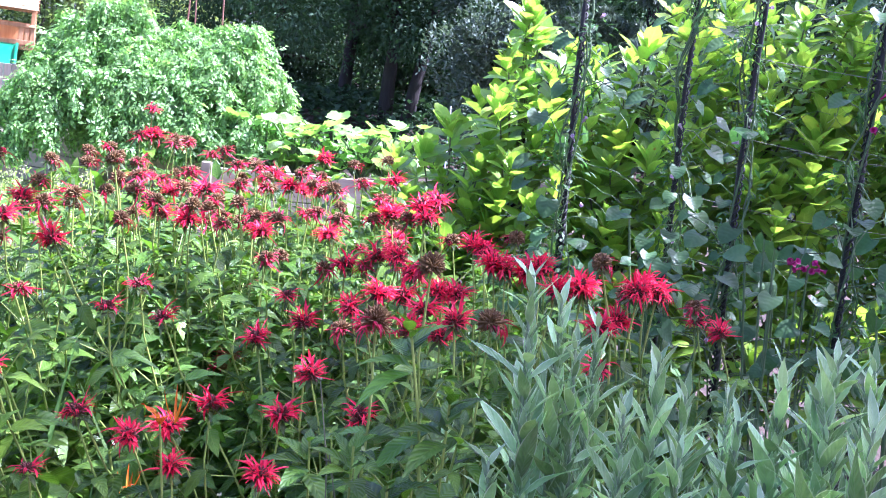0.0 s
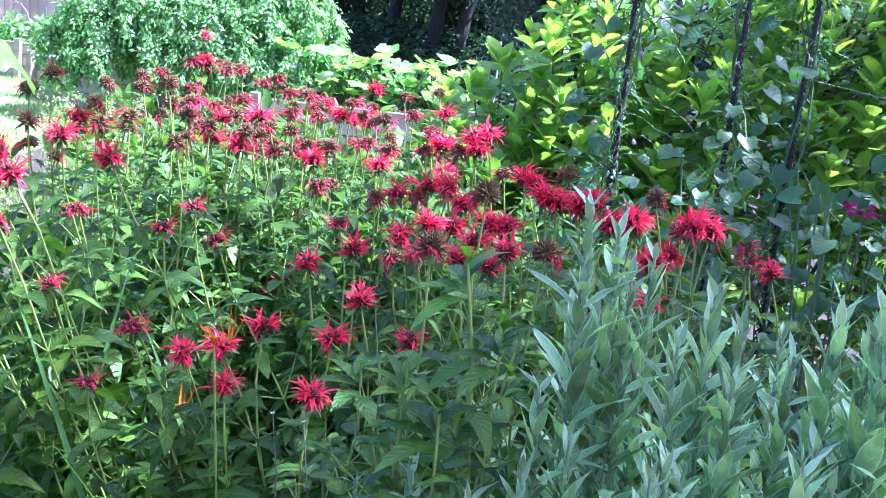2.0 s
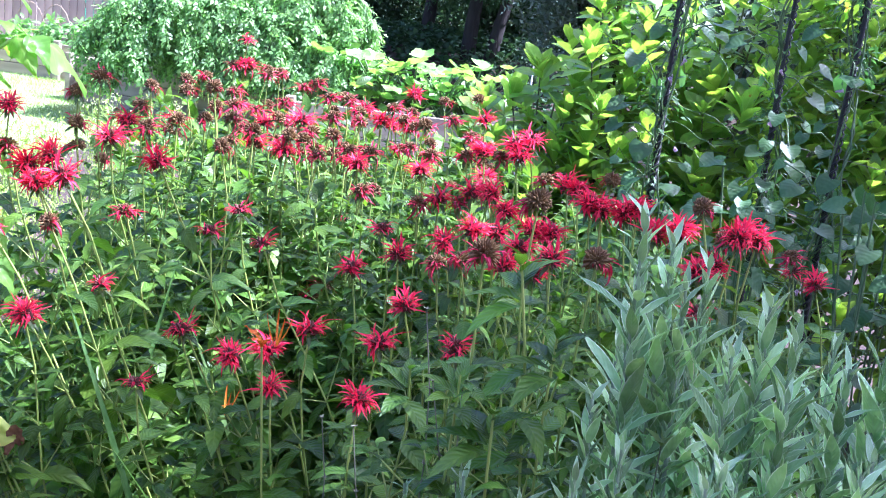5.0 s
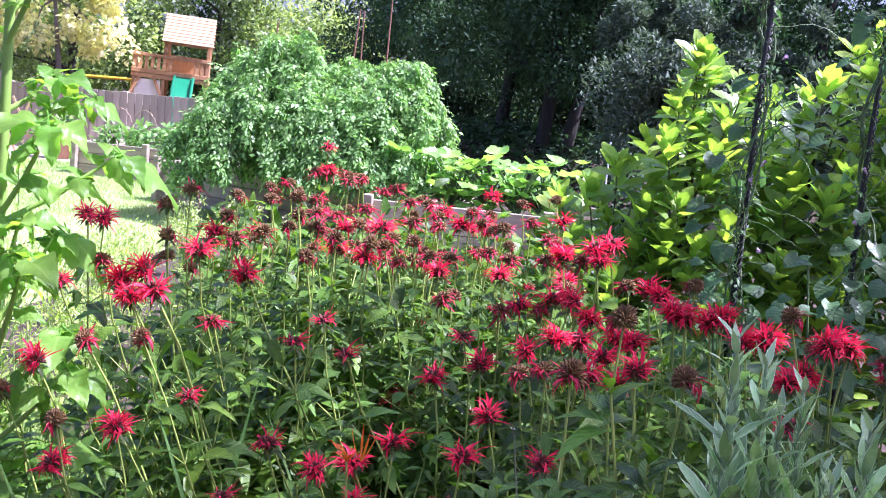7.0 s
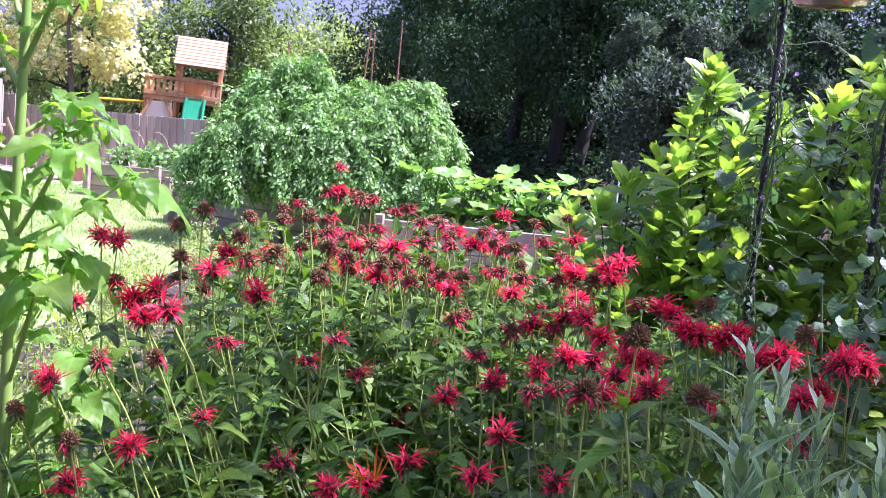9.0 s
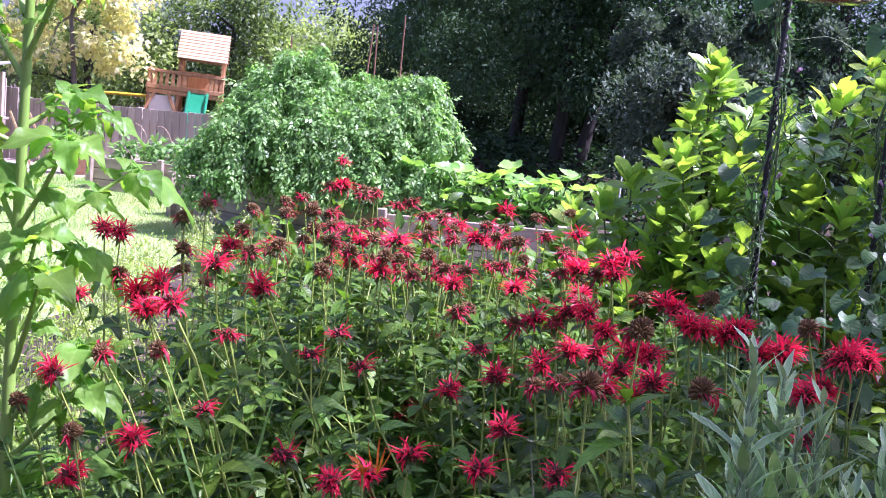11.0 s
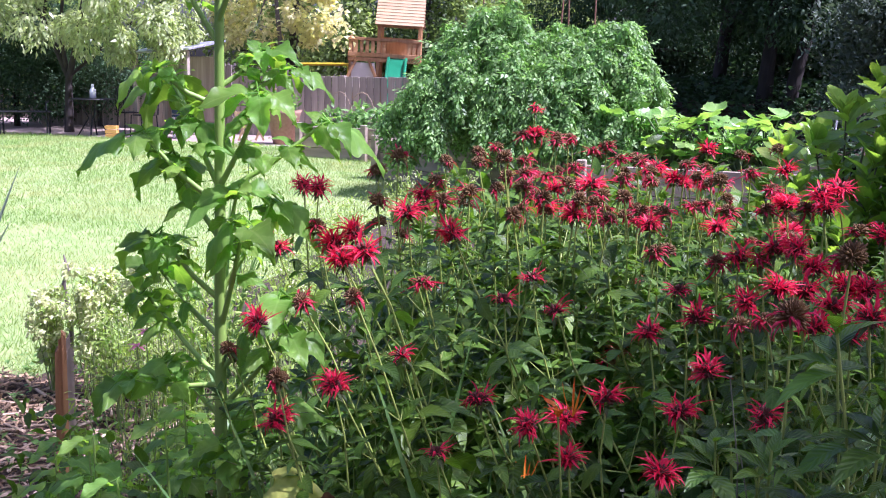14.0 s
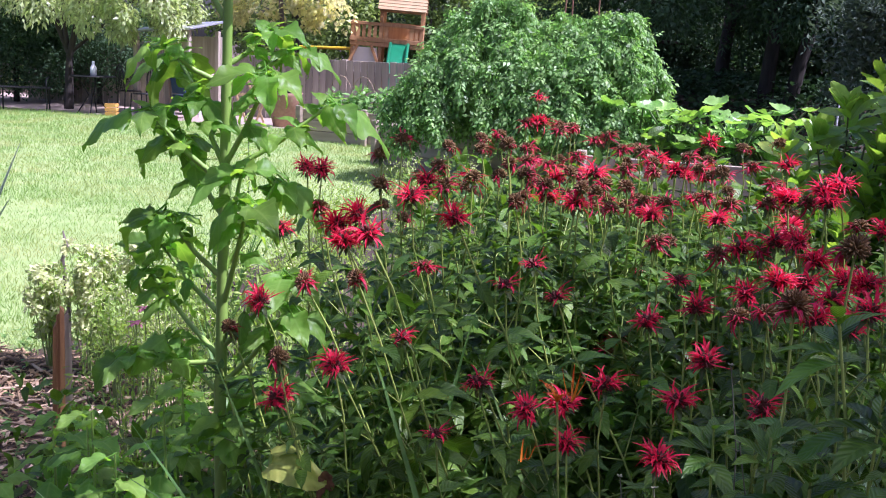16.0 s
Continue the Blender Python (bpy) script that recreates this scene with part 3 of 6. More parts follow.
# ---- squash plants ----
def palmate(r, cup, wave, seed):
    """A broad round leaf with five toothed lobes, its stalk at the notch, along +y."""
    q, V, U, Q, n = random.Random(seed), [], [], [], 30
    for ring in (0.04, 0.4, 0.75, 1.0):
        for k in range(n):
            a = -2.75 + 5.5 * k / (n - 1)
            lobe = 0.74 + 0.26 * abs(math.cos(a * 1.36)) ** 0.7 + (0.05 if k % 2 else -0.03)
            s = r * ring * (lobe if ring > 0.7 else 0.9)
            V.append((s * math.sin(a), 0.35 * r + s * math.cos(a), cup * s * ring + wave * s * math.sin(a * 4 + seed) * ring))
            U.append((ring, 0.5 + 0.49 * math.sin(a * 1.36 * 2)))
    for i in range(3):
        for k in range(n - 1):
            a = i * n + k
            Q.append((a, a + 1, a + n + 1, a + n))
    return np.array(V, float), np.array(Q, int), np.array(U, float)


squash_mesh = [Geo().add(palmate(0.115, c, w, i)).mesh("leaf", SQUASH_LEAF) for i, (c, w) in enumerate(((0.25, 0.1), (-0.15, 0.14), (0.4, 0.12)))]
for cx, cy in ((-1.85, 10.3), (-1.5, 10.15), (-1.15, 10.3), (-0.85, 10.15), (-0.6, 10.3)):
    plant = thing("squash_plant", "leafy squash plant with broad bright green leaves in a raised bed", "squash plant", "squash plants", m=pose(cx, cy, 0.48))
    stalks = Geo()
    for i in range(30):
        a = i * 2.4 + R.uniform(-0.3, 0.3)
        r, h = R.uniform(0.08, 0.42), R.uniform(0.05, 0.58)
        tip = Vector((r * math.cos(a), r * math.sin(a) * 0.8, h))
        stalks.add(tube([(0, 0, 0), tip * 0.55 + Vector((0, 0, 0.08)), tip], [0.013, 0.01, 0.007], 5))
        part("leaf", squash_mesh[i % 3], None, plant, m=aim(tip, (math.cos(a), math.sin(a), R.uniform(-0.3, 0.35)), (R.uniform(-0.4, 0.5), R.uniform(-0.5, 0.2), 1), R.uniform(0.7, 1.15)))
    tagged(part("stalk_mass", stalks, VINE_STEM, plant), kind="stuff")
post = thing("white_post", "thin white plastic post beside the squash bed", "post", m=pose(0.0, 9.5, 0))
part("shaft", Geo().add(tube([(0, 0, 0), (0, 0, 0.7), (0.005, 0, 1.32)], 0.0075, 8)), WHITE, post)
pipe = thing("irrigation_pipe", "white plastic watering pipe along the raised bed", "pipe")
part("pipe", Geo().add(tube([(-0.05, 9.48, 0.6), (0.35, 9.47, 0.61), (0.75, 9.46, 0.6)], 0.012, 8)), WHITE, pipe)
part("riser", Geo().add(tube([(-0.03, 9.48, 0), (-0.03, 9.48, 0.6)], 0.012, 8)), WHITE, pipe)

# crops in the far bed
for i in range(9):
    p = thing("bed_crop", "low leafy green vegetable plant in the far raised bed", "vegetable plant", "crops in the far bed", m=pose(-7.6 + i * 0.25, 14.6 + 0.5 * (i % 2), 0.42))
    g = Geo()
    bush_leaves(g, leaf(0.13, 0.06, 3, "ovate", 0.2, 0.4), np.array([(0, 0, 0.12), (0.08, 0.05, 0.24)]), np.array([0.2, 0.17]) * (1.3 if i in (2, 3, 4) else 0.85), 110, shell=0.3)
    part("leaves", g, TOMATO_LEAF, p)
s = thing("garden_stake", "short wooden stake in the far raised bed", "stake", m=pose(-6.1, 14.3, 0.4))
part("shaft", block(0.03, 0.03, 0.5, 0.004), GREY_WOOD, s, m=pose(0, 0, 0.25))


for x in (-7.45, -7.05):
    hoop = thing("wire_hoop", "thin pale wire hoop arching over the far bed", "hoop", "bed hoops", m=pose(x, 14.75, 0.4))
    part("hoop", Geo().add(tube([(0.26 * math.cos(a * 0.3142), 0, 0.62 * math.sin(a * 0.3142)) for a in range(11)], 0.006, 6)), STRAW, hoop)


# ---- trees ----
def tree(name, label, at, trunks, clumps, piece, material, count, bark, size=(0.7, 1.3), down=-0.2, shell=0.55, category="tree"):
    """trunks: lists of points with end radii; clumps: rows of x, y, z, radius about the foot."""
    t = thing(name, label, category, m=pose(*at))
    for pts, r0, r1 in trunks:
        n = len(pts)
        part("trunk", Geo().add(tube(pts, [r0 + (r1 - r0) * i / (n - 1) for i in range(n)], 9)), bark, t)
    pts, r0, r1 = trunks[0]
    for c in clumps[:4]:
        b = Vector(c[:3])
        a = min((Vector(p) for p in pts[1:]), key=lambda p: (p - b).length)
        mid = (a + b) / 2 + Vector((R.uniform(-0.15, 0.15), R.uniform(-0.15, 0.15), 0.15))
        part("limb", Geo().add(tube([a, mid, b], [r1 * 0.8, r1 * 0.5, r1 * 0.2], 5)), bark, t)
    g = Geo()
    c = np.array(clumps, float)
    bush_leaves(g, piece, c[:, :3], c[:, 3], count, size, 0.7, down, shell)
    part("crown", g, material, t)
    return t


def fleck(L, W):
    """A small far leaf: one quad, folded along its midrib."""
    return np.array([(0, 0, 0), (W / 2, L * 0.45, 0.25 * W), (0, L, -0.1 * L), (-W / 2, L * 0.45, 0.25 * W)]), np.array([(0, 1, 2, 3)]), np.array([(0, 0.5), (0.5, 0.95), (1, 0.5), (0.5, 0.05)])


def cloud(n, x, y, z, r, seed):
    q = random.Random(seed)
    return [(q.uniform(*x), q.uniform(*y), q.uniform(*z), q.uniform(*r)) for _ in range(n)]


big = fleck(0.085, 0.036)
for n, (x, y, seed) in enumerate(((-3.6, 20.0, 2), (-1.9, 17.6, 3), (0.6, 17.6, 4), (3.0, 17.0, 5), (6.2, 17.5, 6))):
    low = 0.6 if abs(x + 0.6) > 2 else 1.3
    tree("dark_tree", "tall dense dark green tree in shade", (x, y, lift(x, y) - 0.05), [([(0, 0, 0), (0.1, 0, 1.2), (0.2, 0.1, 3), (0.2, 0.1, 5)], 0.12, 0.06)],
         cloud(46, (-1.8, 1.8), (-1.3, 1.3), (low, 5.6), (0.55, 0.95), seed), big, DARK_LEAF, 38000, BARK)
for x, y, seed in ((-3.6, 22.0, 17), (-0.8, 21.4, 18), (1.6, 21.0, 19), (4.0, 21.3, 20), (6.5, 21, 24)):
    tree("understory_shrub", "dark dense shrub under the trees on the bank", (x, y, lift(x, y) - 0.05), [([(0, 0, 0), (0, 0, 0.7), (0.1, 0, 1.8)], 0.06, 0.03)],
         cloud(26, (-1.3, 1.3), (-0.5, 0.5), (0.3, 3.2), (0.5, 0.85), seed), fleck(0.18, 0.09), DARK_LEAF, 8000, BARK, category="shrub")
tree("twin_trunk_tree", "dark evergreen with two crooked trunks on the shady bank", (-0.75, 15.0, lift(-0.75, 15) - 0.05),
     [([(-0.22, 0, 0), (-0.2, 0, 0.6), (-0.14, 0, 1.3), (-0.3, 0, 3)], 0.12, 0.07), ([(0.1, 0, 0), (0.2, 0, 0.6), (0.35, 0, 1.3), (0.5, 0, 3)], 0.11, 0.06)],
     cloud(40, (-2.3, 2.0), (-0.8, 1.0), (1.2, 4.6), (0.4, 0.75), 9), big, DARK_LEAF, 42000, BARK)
small = fleck(0.068, 0.03)
for x, y, seed in ((0.75, 12.9, 21), (2.6, 12.6, 22), (4.6, 12.4, 23)):
    tree("grey_shrub", "tall silvery grey-green shrub with upright shoots", (x, y, lift(x, y) - 0.05), [([(0, 0, 0), (0, 0, 0.8), (0.1, 0, 1.6)], 0.06, 0.03)],
         cloud(20, (-0.8, 0.9), (-0.6, 0.6), (0.95, 2.2), (0.25, 0.45), seed) + cloud(22, (-0.9, 0.9), (-0.5, 0.5), (2.0, 3.0), (0.08, 0.2), seed + 5), small, GREY_LEAF, 26000, BARK, (0.8, 1.4), 0.5, category="shrub")
for x, y, z0, h, seed in ((-17.5, 31, 0, 7, 31), (-13.5, 33, 0, 6.5, 32), (-9.5, 32, 0, 4.9, 33), (-5.0, 33, 0, 5.8, 34), (-15.5, 37, 0, 7.5, 39), (-11.3, 38, 0, 5.7, 40), (-2.5, 38, 0, 7, 43), (-19.5, 35, 0, 8, 44), (-24, 29, 0, 8, 35), (-29, 24, 0, 8, 36), (-21, 22.5, 0, 5.0, 37), (-25, 18.0, 0, 5.5, 38)):
    tree("far_tree", "leafy light green tree behind the fence", (x, y, z0), [([(0, 0, 0), (0.1, 0, 1.5), (0.2, 0.1, h * 0.6)], 0.2, 0.07)],
         cloud(26, (-2.4, 2.4), (-1.2, 1.2), (0.6, h - 1), (0.6, 1.2), seed), fleck(0.18, 0.09), FAR_LEAF if seed in (31, 33, 35, 37, 40) else DARK_LEAF if seed % 3 == 0 else MID_LEAF, 11000, BARK)
tree("golden_tree", "tree with pale golden yellow leaves in full sun", (-14.95, 25.8, 0), [([(0, 0, 0), (0.1, 0, 1.4), (-0.1, 0, 3.4)], 0.1, 0.05)],
     cloud(80, (-2.0, 2.1), (-0.6, 0.4), (2.05, 5.4), (0.14, 0.42), 41), fleck(0.16, 0.11), GOLD_LEAF, 5200, PALE_BARK)
tree("lawn_tree", "sunlit tree with a dark forked trunk beside the garden bench", (-14.5, 16.6, 0), [([(0, 0, 0), (0.03, 0, 0.7), (0.05, 0, 1.1), (-0.5, 0, 2.2)], 0.1, 0.05), ([(0.05, 0, 1.05), (0.25, 0, 1.7), (0.5, 0, 2.6)], 0.07, 0.04), ([(0.0, 0, 1.3), (-0.1, 0, 1.9), (0.0, 0, 2.8)], 0.05, 0.03)],
     cloud(60, (-2.6, 2.6), (-1.0, 0.9), (1.95, 3.5), (0.2, 0.45), 51) + cloud(12, (0.7, 2.6), (-0.6, 0.6), (1.5, 2.4), (0.2, 0.4), 52), fleck(0.13, 0.05), LAWN_TREE_LEAF, 14000, BARK, down=-0.9)
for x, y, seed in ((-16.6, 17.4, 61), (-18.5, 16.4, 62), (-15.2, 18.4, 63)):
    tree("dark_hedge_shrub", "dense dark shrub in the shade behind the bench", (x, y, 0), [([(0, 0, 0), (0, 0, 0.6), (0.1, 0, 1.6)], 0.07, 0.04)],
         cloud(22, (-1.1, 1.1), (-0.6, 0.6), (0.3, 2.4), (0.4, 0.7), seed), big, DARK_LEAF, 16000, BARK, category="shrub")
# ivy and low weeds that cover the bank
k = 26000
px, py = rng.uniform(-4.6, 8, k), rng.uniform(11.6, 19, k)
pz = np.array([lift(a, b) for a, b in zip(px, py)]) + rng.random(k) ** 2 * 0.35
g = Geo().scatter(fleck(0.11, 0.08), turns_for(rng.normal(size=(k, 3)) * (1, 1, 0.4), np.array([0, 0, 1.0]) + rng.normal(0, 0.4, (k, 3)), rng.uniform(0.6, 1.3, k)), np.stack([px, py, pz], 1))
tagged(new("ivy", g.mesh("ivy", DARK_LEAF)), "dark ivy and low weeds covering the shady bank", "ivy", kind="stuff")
# an unseen tree, added beside the garden to shade the flowers
crown = cloud(66, (-1.2, 1.6), (-1.9, 0.6), (4.4, 9.0), (0.35, 0.65), 71) + cloud(6, (-1.2, -0.5), (-0.4, 0.2), (6.5, 7.4), (0.25, 0.4), 74)
# a gap in the crown lets the sun through to the tall plant
# the clumps joined on after the gap are placed to shade chosen spots
crown = [c for c in crown if (5.11 + c[0] - 0.646 * (c[2] - 1.5)) ** 2 + (c[1] + 0.067 - 0.068 * (c[2] - 7)) ** 2 > 0.42] + cloud(26, (-3.2, -2.1), (0.55, 1.3), (6.5, 7.4), (0.22, 0.32), 72) + cloud(13, (-0.15, 0.75), (-0.9, -0.25), (6.5, 7.4), (0.22, 0.34), 76) + cloud(6, (-0.8, 1.3), (1.9, 2.8), (6.4, 7.6), (0.3, 0.45), 75) + cloud(9, (0.2, 1.3), (0.5, 1.3), (6.4, 7.4), (0.3, 0.45), 77) + cloud(8, (-2.1, -1.2), (0.4, 0.6), (6.6, 7.4), (0.15, 0.2), 78)
tree("shade_tree", "broad leafy tree, unseen, added beside the garden to shade the flowers", (4.16, 1.94, 0), [([(0, 0, 0), (0.1, 0, 2.5), (0, 0.1, 6)], 0.2, 0.09)],
     crown, leaf(0.2, 0.11, 2, "ovate", 0.2, 0.3), FAR_LEAF, 35 * len(crown), BARK)


# ---- board fence ----
def board_fence(label, a, b, top, low=0.0):
    a, b = Vector((*a, 0)), Vector((*b, 0))
    n = round((b - a).length / 0.152)
    fence = thing("board_fence", label, "fence", kind="structure")
    me, d = [block(0.14, 0.02, top - low + e, 0.004) for e in (0, -0.012, 0.01)], (b - a) / n
    angle = math.degrees(math.atan2(d.y, d.x))
    for i in range(n):
        p = a + d * (i + 0.5)
        part("board", me[R.randrange(3)], GREY_WOOD, fence, m=pose(p.x, p.y, (top + low) / 2, 0, R.uniform(-0.5, 0.5), angle))
    rail, post = block((b - a).length, 0.04, 0.09, 0.005), block(0.1, 0.1, top - low + 0.02, 0.006)
    for z in (0.3, top - 0.25):
        p = (a + b) / 2
        part("rail", rail, GREY_WOOD, fence, m=pose(p.x, p.y + 0.035, z, 0, 0, angle))
    for i in range(int((b - a).length / 2.4) + 1):
        p = a + (b - a).normalized() * (0.1 + i * 2.4)
        part("post", post, GREY_WOOD, fence, m=pose(p.x, p.y + 0.11, (top + low) / 2, 0, 0, angle))


board_fence("weathered grey board fence behind the vegetable beds", (-11.5, 18.0), (-2.5, 17.6), 1.22)
board_fence("weathered grey board fence at the end of the lawn", (-17.4, 18.6), (-11.6, 18.1), 1.4)

# ---- wooden play tower behind the fence ----
play = thing("play_tower", "cedar play tower with slatted roof, balcony and green slide", "play tower", m=pose(-12.0, 27.6, 0, 0, 2.5, 21))
for x in (-0.66, 0.5):
    for y in (-0.45, 0.95):
        part("post", block(0.1, 0.1, 2.7 if y < 0 else 2.9, 0.008), PLAY_WOOD, play, m=pose(x, y, 1.35 if y < 0 else 1.45))
part("post", block(0.1, 0.1, 2.2, 0.008), PLAY_WOOD, play, m=pose(-1.45, -0.45, 1.1))
part("post", block(0.1, 0.1, 2.2, 0.008), PLAY_WOOD, play, m=pose(-1.45, 0.6, 1.1))
part("deck", block(2.1, 1.5, 0.12, 0.01), PLAY_WOOD, play, m=pose(-0.48, 0.22, 1.55))
part("back_wall", block(1.2, 0.03, 0.62, 0.005), PLAY_WOOD, play, m=pose(-0.08, 0.98, 1.92))
part("side_wall", block(0.03, 1.4, 0.62, 0.005), PLAY_WOOD, play, m=pose(0.53, 0.25, 1.92))
part("top_beam", block(1.3, 0.1, 0.14, 0.008), PLAY_WOOD, play, m=pose(-0.08, -0.45, 2.55))
part("hand_rail", block(2.1, 0.09, 0.09, 0.008), PLAY_WOOD, play, m=pose(-0.48, -0.52, 2.12))
part("low_rail", block(2.1, 0.06, 0.12, 0.008), PLAY_WOOD, play, m=pose(-0.48, -0.52, 1.68))
slat = block(0.1, 0.025, 0.42, 0.004)
for x in (-1.46, -1.3, -1.14, -0.98, -0.82, -0.66, -0.5, 0.22, 0.36, 0.5):
    part("slat", slat, PLAY_WOOD, play, m=pose(x, -0.53, 1.9))
roof_board = block(1.38, 0.118, 0.025, 0.004)
for i in range(9):
    part("roof_board", roof_board, ROOF_WOOD, play, m=pose(-0.08, -0.72 + i * 0.105, 2.58 + i * 0.092, 41))
    part("roof_board", roof_board, ROOF_WOOD, play, m=pose(-0.08, 1.2 - i * 0.105, 2.58 + i * 0.092, -41))
g = Geo()
for s in (-1, 1):
    g.add(tube([(0.25 * s, -0.6, 1.62), (0.25 * s, -1.1, 1.45), (0.25 * s, -2.2, 0.5), (0.25 * s, -2.8, 0.25)], 0.045, 8))
v = [(x, y, z) for y, z in ((-0.55, 1.62), (-1.1, 1.32), (-2.2, 0.4), (-2.8, 0.18)) for x in (-0.25, 0.25)]
g.add((np.array(v), np.array([(0, 1, 3, 2), (2, 3, 5, 4), (4, 5, 7, 6)]), np.zeros((8, 2))))
part("slide", g, GREEN_PLASTIC, play, "green plastic slide", m=pose(-0.1, 0, 0))
g = Geo().add((np.array([(-1.45, -0.5, 1.45), (-0.75, -0.5, 1.45), (-0.6, -0.5, 0.6), (-1.6, -0.5, 0.6)]), np.array([(0, 1, 2, 3)]), np.zeros((4, 2))))
part("canvas", g, CANVAS, play, "cream canvas sheet")
for s in (-1, 1):
    part("brace", block(0.08, 0.05, 1.3, 0.006), PLAY_WOOD, play, m=pose(-1.1 + 0.45 * s, -0.55, 0.95, 0, -25 * s))
bar = thing("yellow_bar", "long yellow bar of a swing frame behind the fence", "bar", m=pose(-14.9, 26.8, 0))
part("bar", Geo().add(tube([(0, 0, 1.42), (1.7, 0, 1.44)], 0.045, 8)), YELLOW_PLASTIC, bar)
for x in (0.05, 1.65):
    part("leg", Geo().add(tube([(x, 0, 0), (x, 0, 1.43)], 0.03, 8)), YELLOW_PLASTIC, bar)

# ---- garden furniture at the end of the lawn ----
def rod(parent, name, pts, r=0.012, m=BLACK_IRON, sides=6):
    return part(name, Geo().add(tube(pts, r, sides)), m, parent)


bench = thing("garden_bench", "black metal garden bench on the lawn's edge", "bench", m=pose(-14.5, 15.4, 0, 0, 0, 35))
for y in (-0.2, 0.2):
    for x in (-0.42, 0.42):
        rod(bench, "leg", [(x, y, 0), (x, y, 0.44)], 0.018)
for i in range(6):
    part("seat_slat", block(0.95, 0.055, 0.02, 0.004), BLACK_IRON, bench, m=pose(0, -0.2 + i * 0.08, 0.45))
for x in (-0.42, 0.42):
    rod(bench, "arm_rest", [(x, -0.2, 0.44), (x, -0.22, 0.62), (x, 0.2, 0.65)], 0.016)
table = thing("bistro_table", "small round black metal garden table", "table", m=pose(-13.3, 15.9, 0))
g = Geo().add(tube([(0, 0, 0.70), (0, 0, 0.702), (0, 0, 0.72), (0, 0, 0.722)], [0.01, 0.42, 0.42, 0.01], 24))
part("tabletop", g, BLACK_IRON, table)
for i in range(4):
    a = i * 1.571 + 0.5
    rod(table, "leg", [(0.3 * math.cos(a), 0.3 * math.sin(a), 0), (0.08 * math.cos(a), 0.08 * math.sin(a), 0.35), (0.28 * math.cos(a), 0.28 * math.sin(a), 0.70)], 0.014)
bottle = thing("white_bottle", "white plastic bottle standing on the garden table", "bottle", m=pose(-13.2, 15.8, 0.722))
part("body", Geo().add(tube([(0, 0, 0), (0, 0, 0.005), (0, 0, 0.16), (0, 0, 0.2), (0, 0, 0.24)], [0.01, 0.06, 0.06, 0.03, 0.022], 12)), WHITE, bottle)
part("cap", Geo().add(tube([(0, 0, 0.24), (0, 0, 0.275), (0, 0, 0.277)], [0.026, 0.026, 0.002], 12)), WHITE, bottle)


def iron_chair(at, turn):
    c = thing("garden_chair", "black wrought iron garden chair with a round back", "chair", "garden chairs", m=pose(*at, 0, 0, 0, turn))
    part("seat", Geo().add(tube([(0, 0, 0.43), (0, 0, 0.432), (0, 0, 0.45), (0, 0, 0.452)], [0.01, 0.21, 0.21, 0.01], 18)), BLACK_IRON, c)
    for x in (-0.17, 0.17):
        for y in (-0.16, 0.16):
            rod(c, "leg", [(x, y, 0.44), (x * 1.15, y * 1.15, 0)])
    rod(c, "back_hoop", [(-0.19, 0.18, 0.44), (-0.2, 0.2, 0.75), (-0.12, 0.2, 0.9), (0, 0.2, 0.94), (0.12, 0.2, 0.9), (0.2, 0.2, 0.75), (0.19, 0.18, 0.44)], 0.013)
    for x in (-0.09, 0, 0.09):
        rod(c, "back_bar", [(x, 0.18, 0.46), (x * 0.7, 0.2, 0.68), (x, 0.2, 0.9)], 0.008)


iron_chair((-12.2, 16.0), -20)
iron_chair((-13.0, 16.6), 150)
crate = thing("yellow_crate", "small orange-yellow wooden crate on the lawn", "crate", m=pose(-12.75, 15.75, 0, 0, 0, 20) @ Matrix.Diagonal((0.7, 0.7, 0.8, 1)))
for z in (0.05, 0.15, 0.25):
    for y in (-0.12, 0.12):
        part("slat", block(0.3, 0.015, 0.08, 0.003), CRATE, crate, m=pose(0, y, z))
    for x in (-0.142, 0.142):
        part("slat", block(0.015, 0.22, 0.08, 0.003), CRATE, crate, m=pose(x, 0, z))
shelter = thing("shed_shelter", "small open shelter with a tin lean-to roof at the fence", "shelter", m=pose(-12.3, 17.2, 0))
part("roof", block(1.5, 1.3, 0.04, 0.006), TIN, shelter, m=pose(0, 0, 1.72, 8, -4))
for x, y in ((-0.6, -0.5), (0.6, -0.5), (-0.6, 0.5), (0.6, 0.5)):
    part("post", block(0.09, 0.09, 1.66, 0.006), GREY_WOOD, shelter, m=pose(x, y, 0.83))
part("back_wall", block(1.3, 0.03, 1.3, 0.004), GREY_WOOD, shelter, m=pose(0, 0.57, 0.9))
part("work_top", block(1.35, 0.5, 0.05, 0.006), BED_WOOD, shelter, m=pose(0.1, 0.25, 0.8))
easel = thing("folding_frame", "pale wooden folding frame leaning by the shelter", "frame", m=pose(-10.3, 16.4, 0, 0, 0, 20))
for s in (-1, 1):
    part("leg", block(0.04, 0.025, 1.05, 0.004), ROOF_WOOD, easel, m=pose(0.12 * s, 0, 0.5, 0, 22 * s))
    part("leg", block(0.04, 0.025, 1.05, 0.004), ROOF_WOOD, easel, m=pose(0.12 * s + 0.3, 0.1, 0.5, 0, 22 * s))
part("cross_bar", block(0.6, 0.03, 0.05, 0.004), ROOF_WOOD, easel, m=pose(0.15, 0.05, 0.52))
chair = thing("plastic_chair", "dark blue plastic garden chair near the fence", "chair", m=pose(-11.6, 16.5, 0, 0, 0, 160))
part("seat", block(0.42, 0.4, 0.04, 0.015), BLUE, chair, m=pose(0, 0, 0.42))
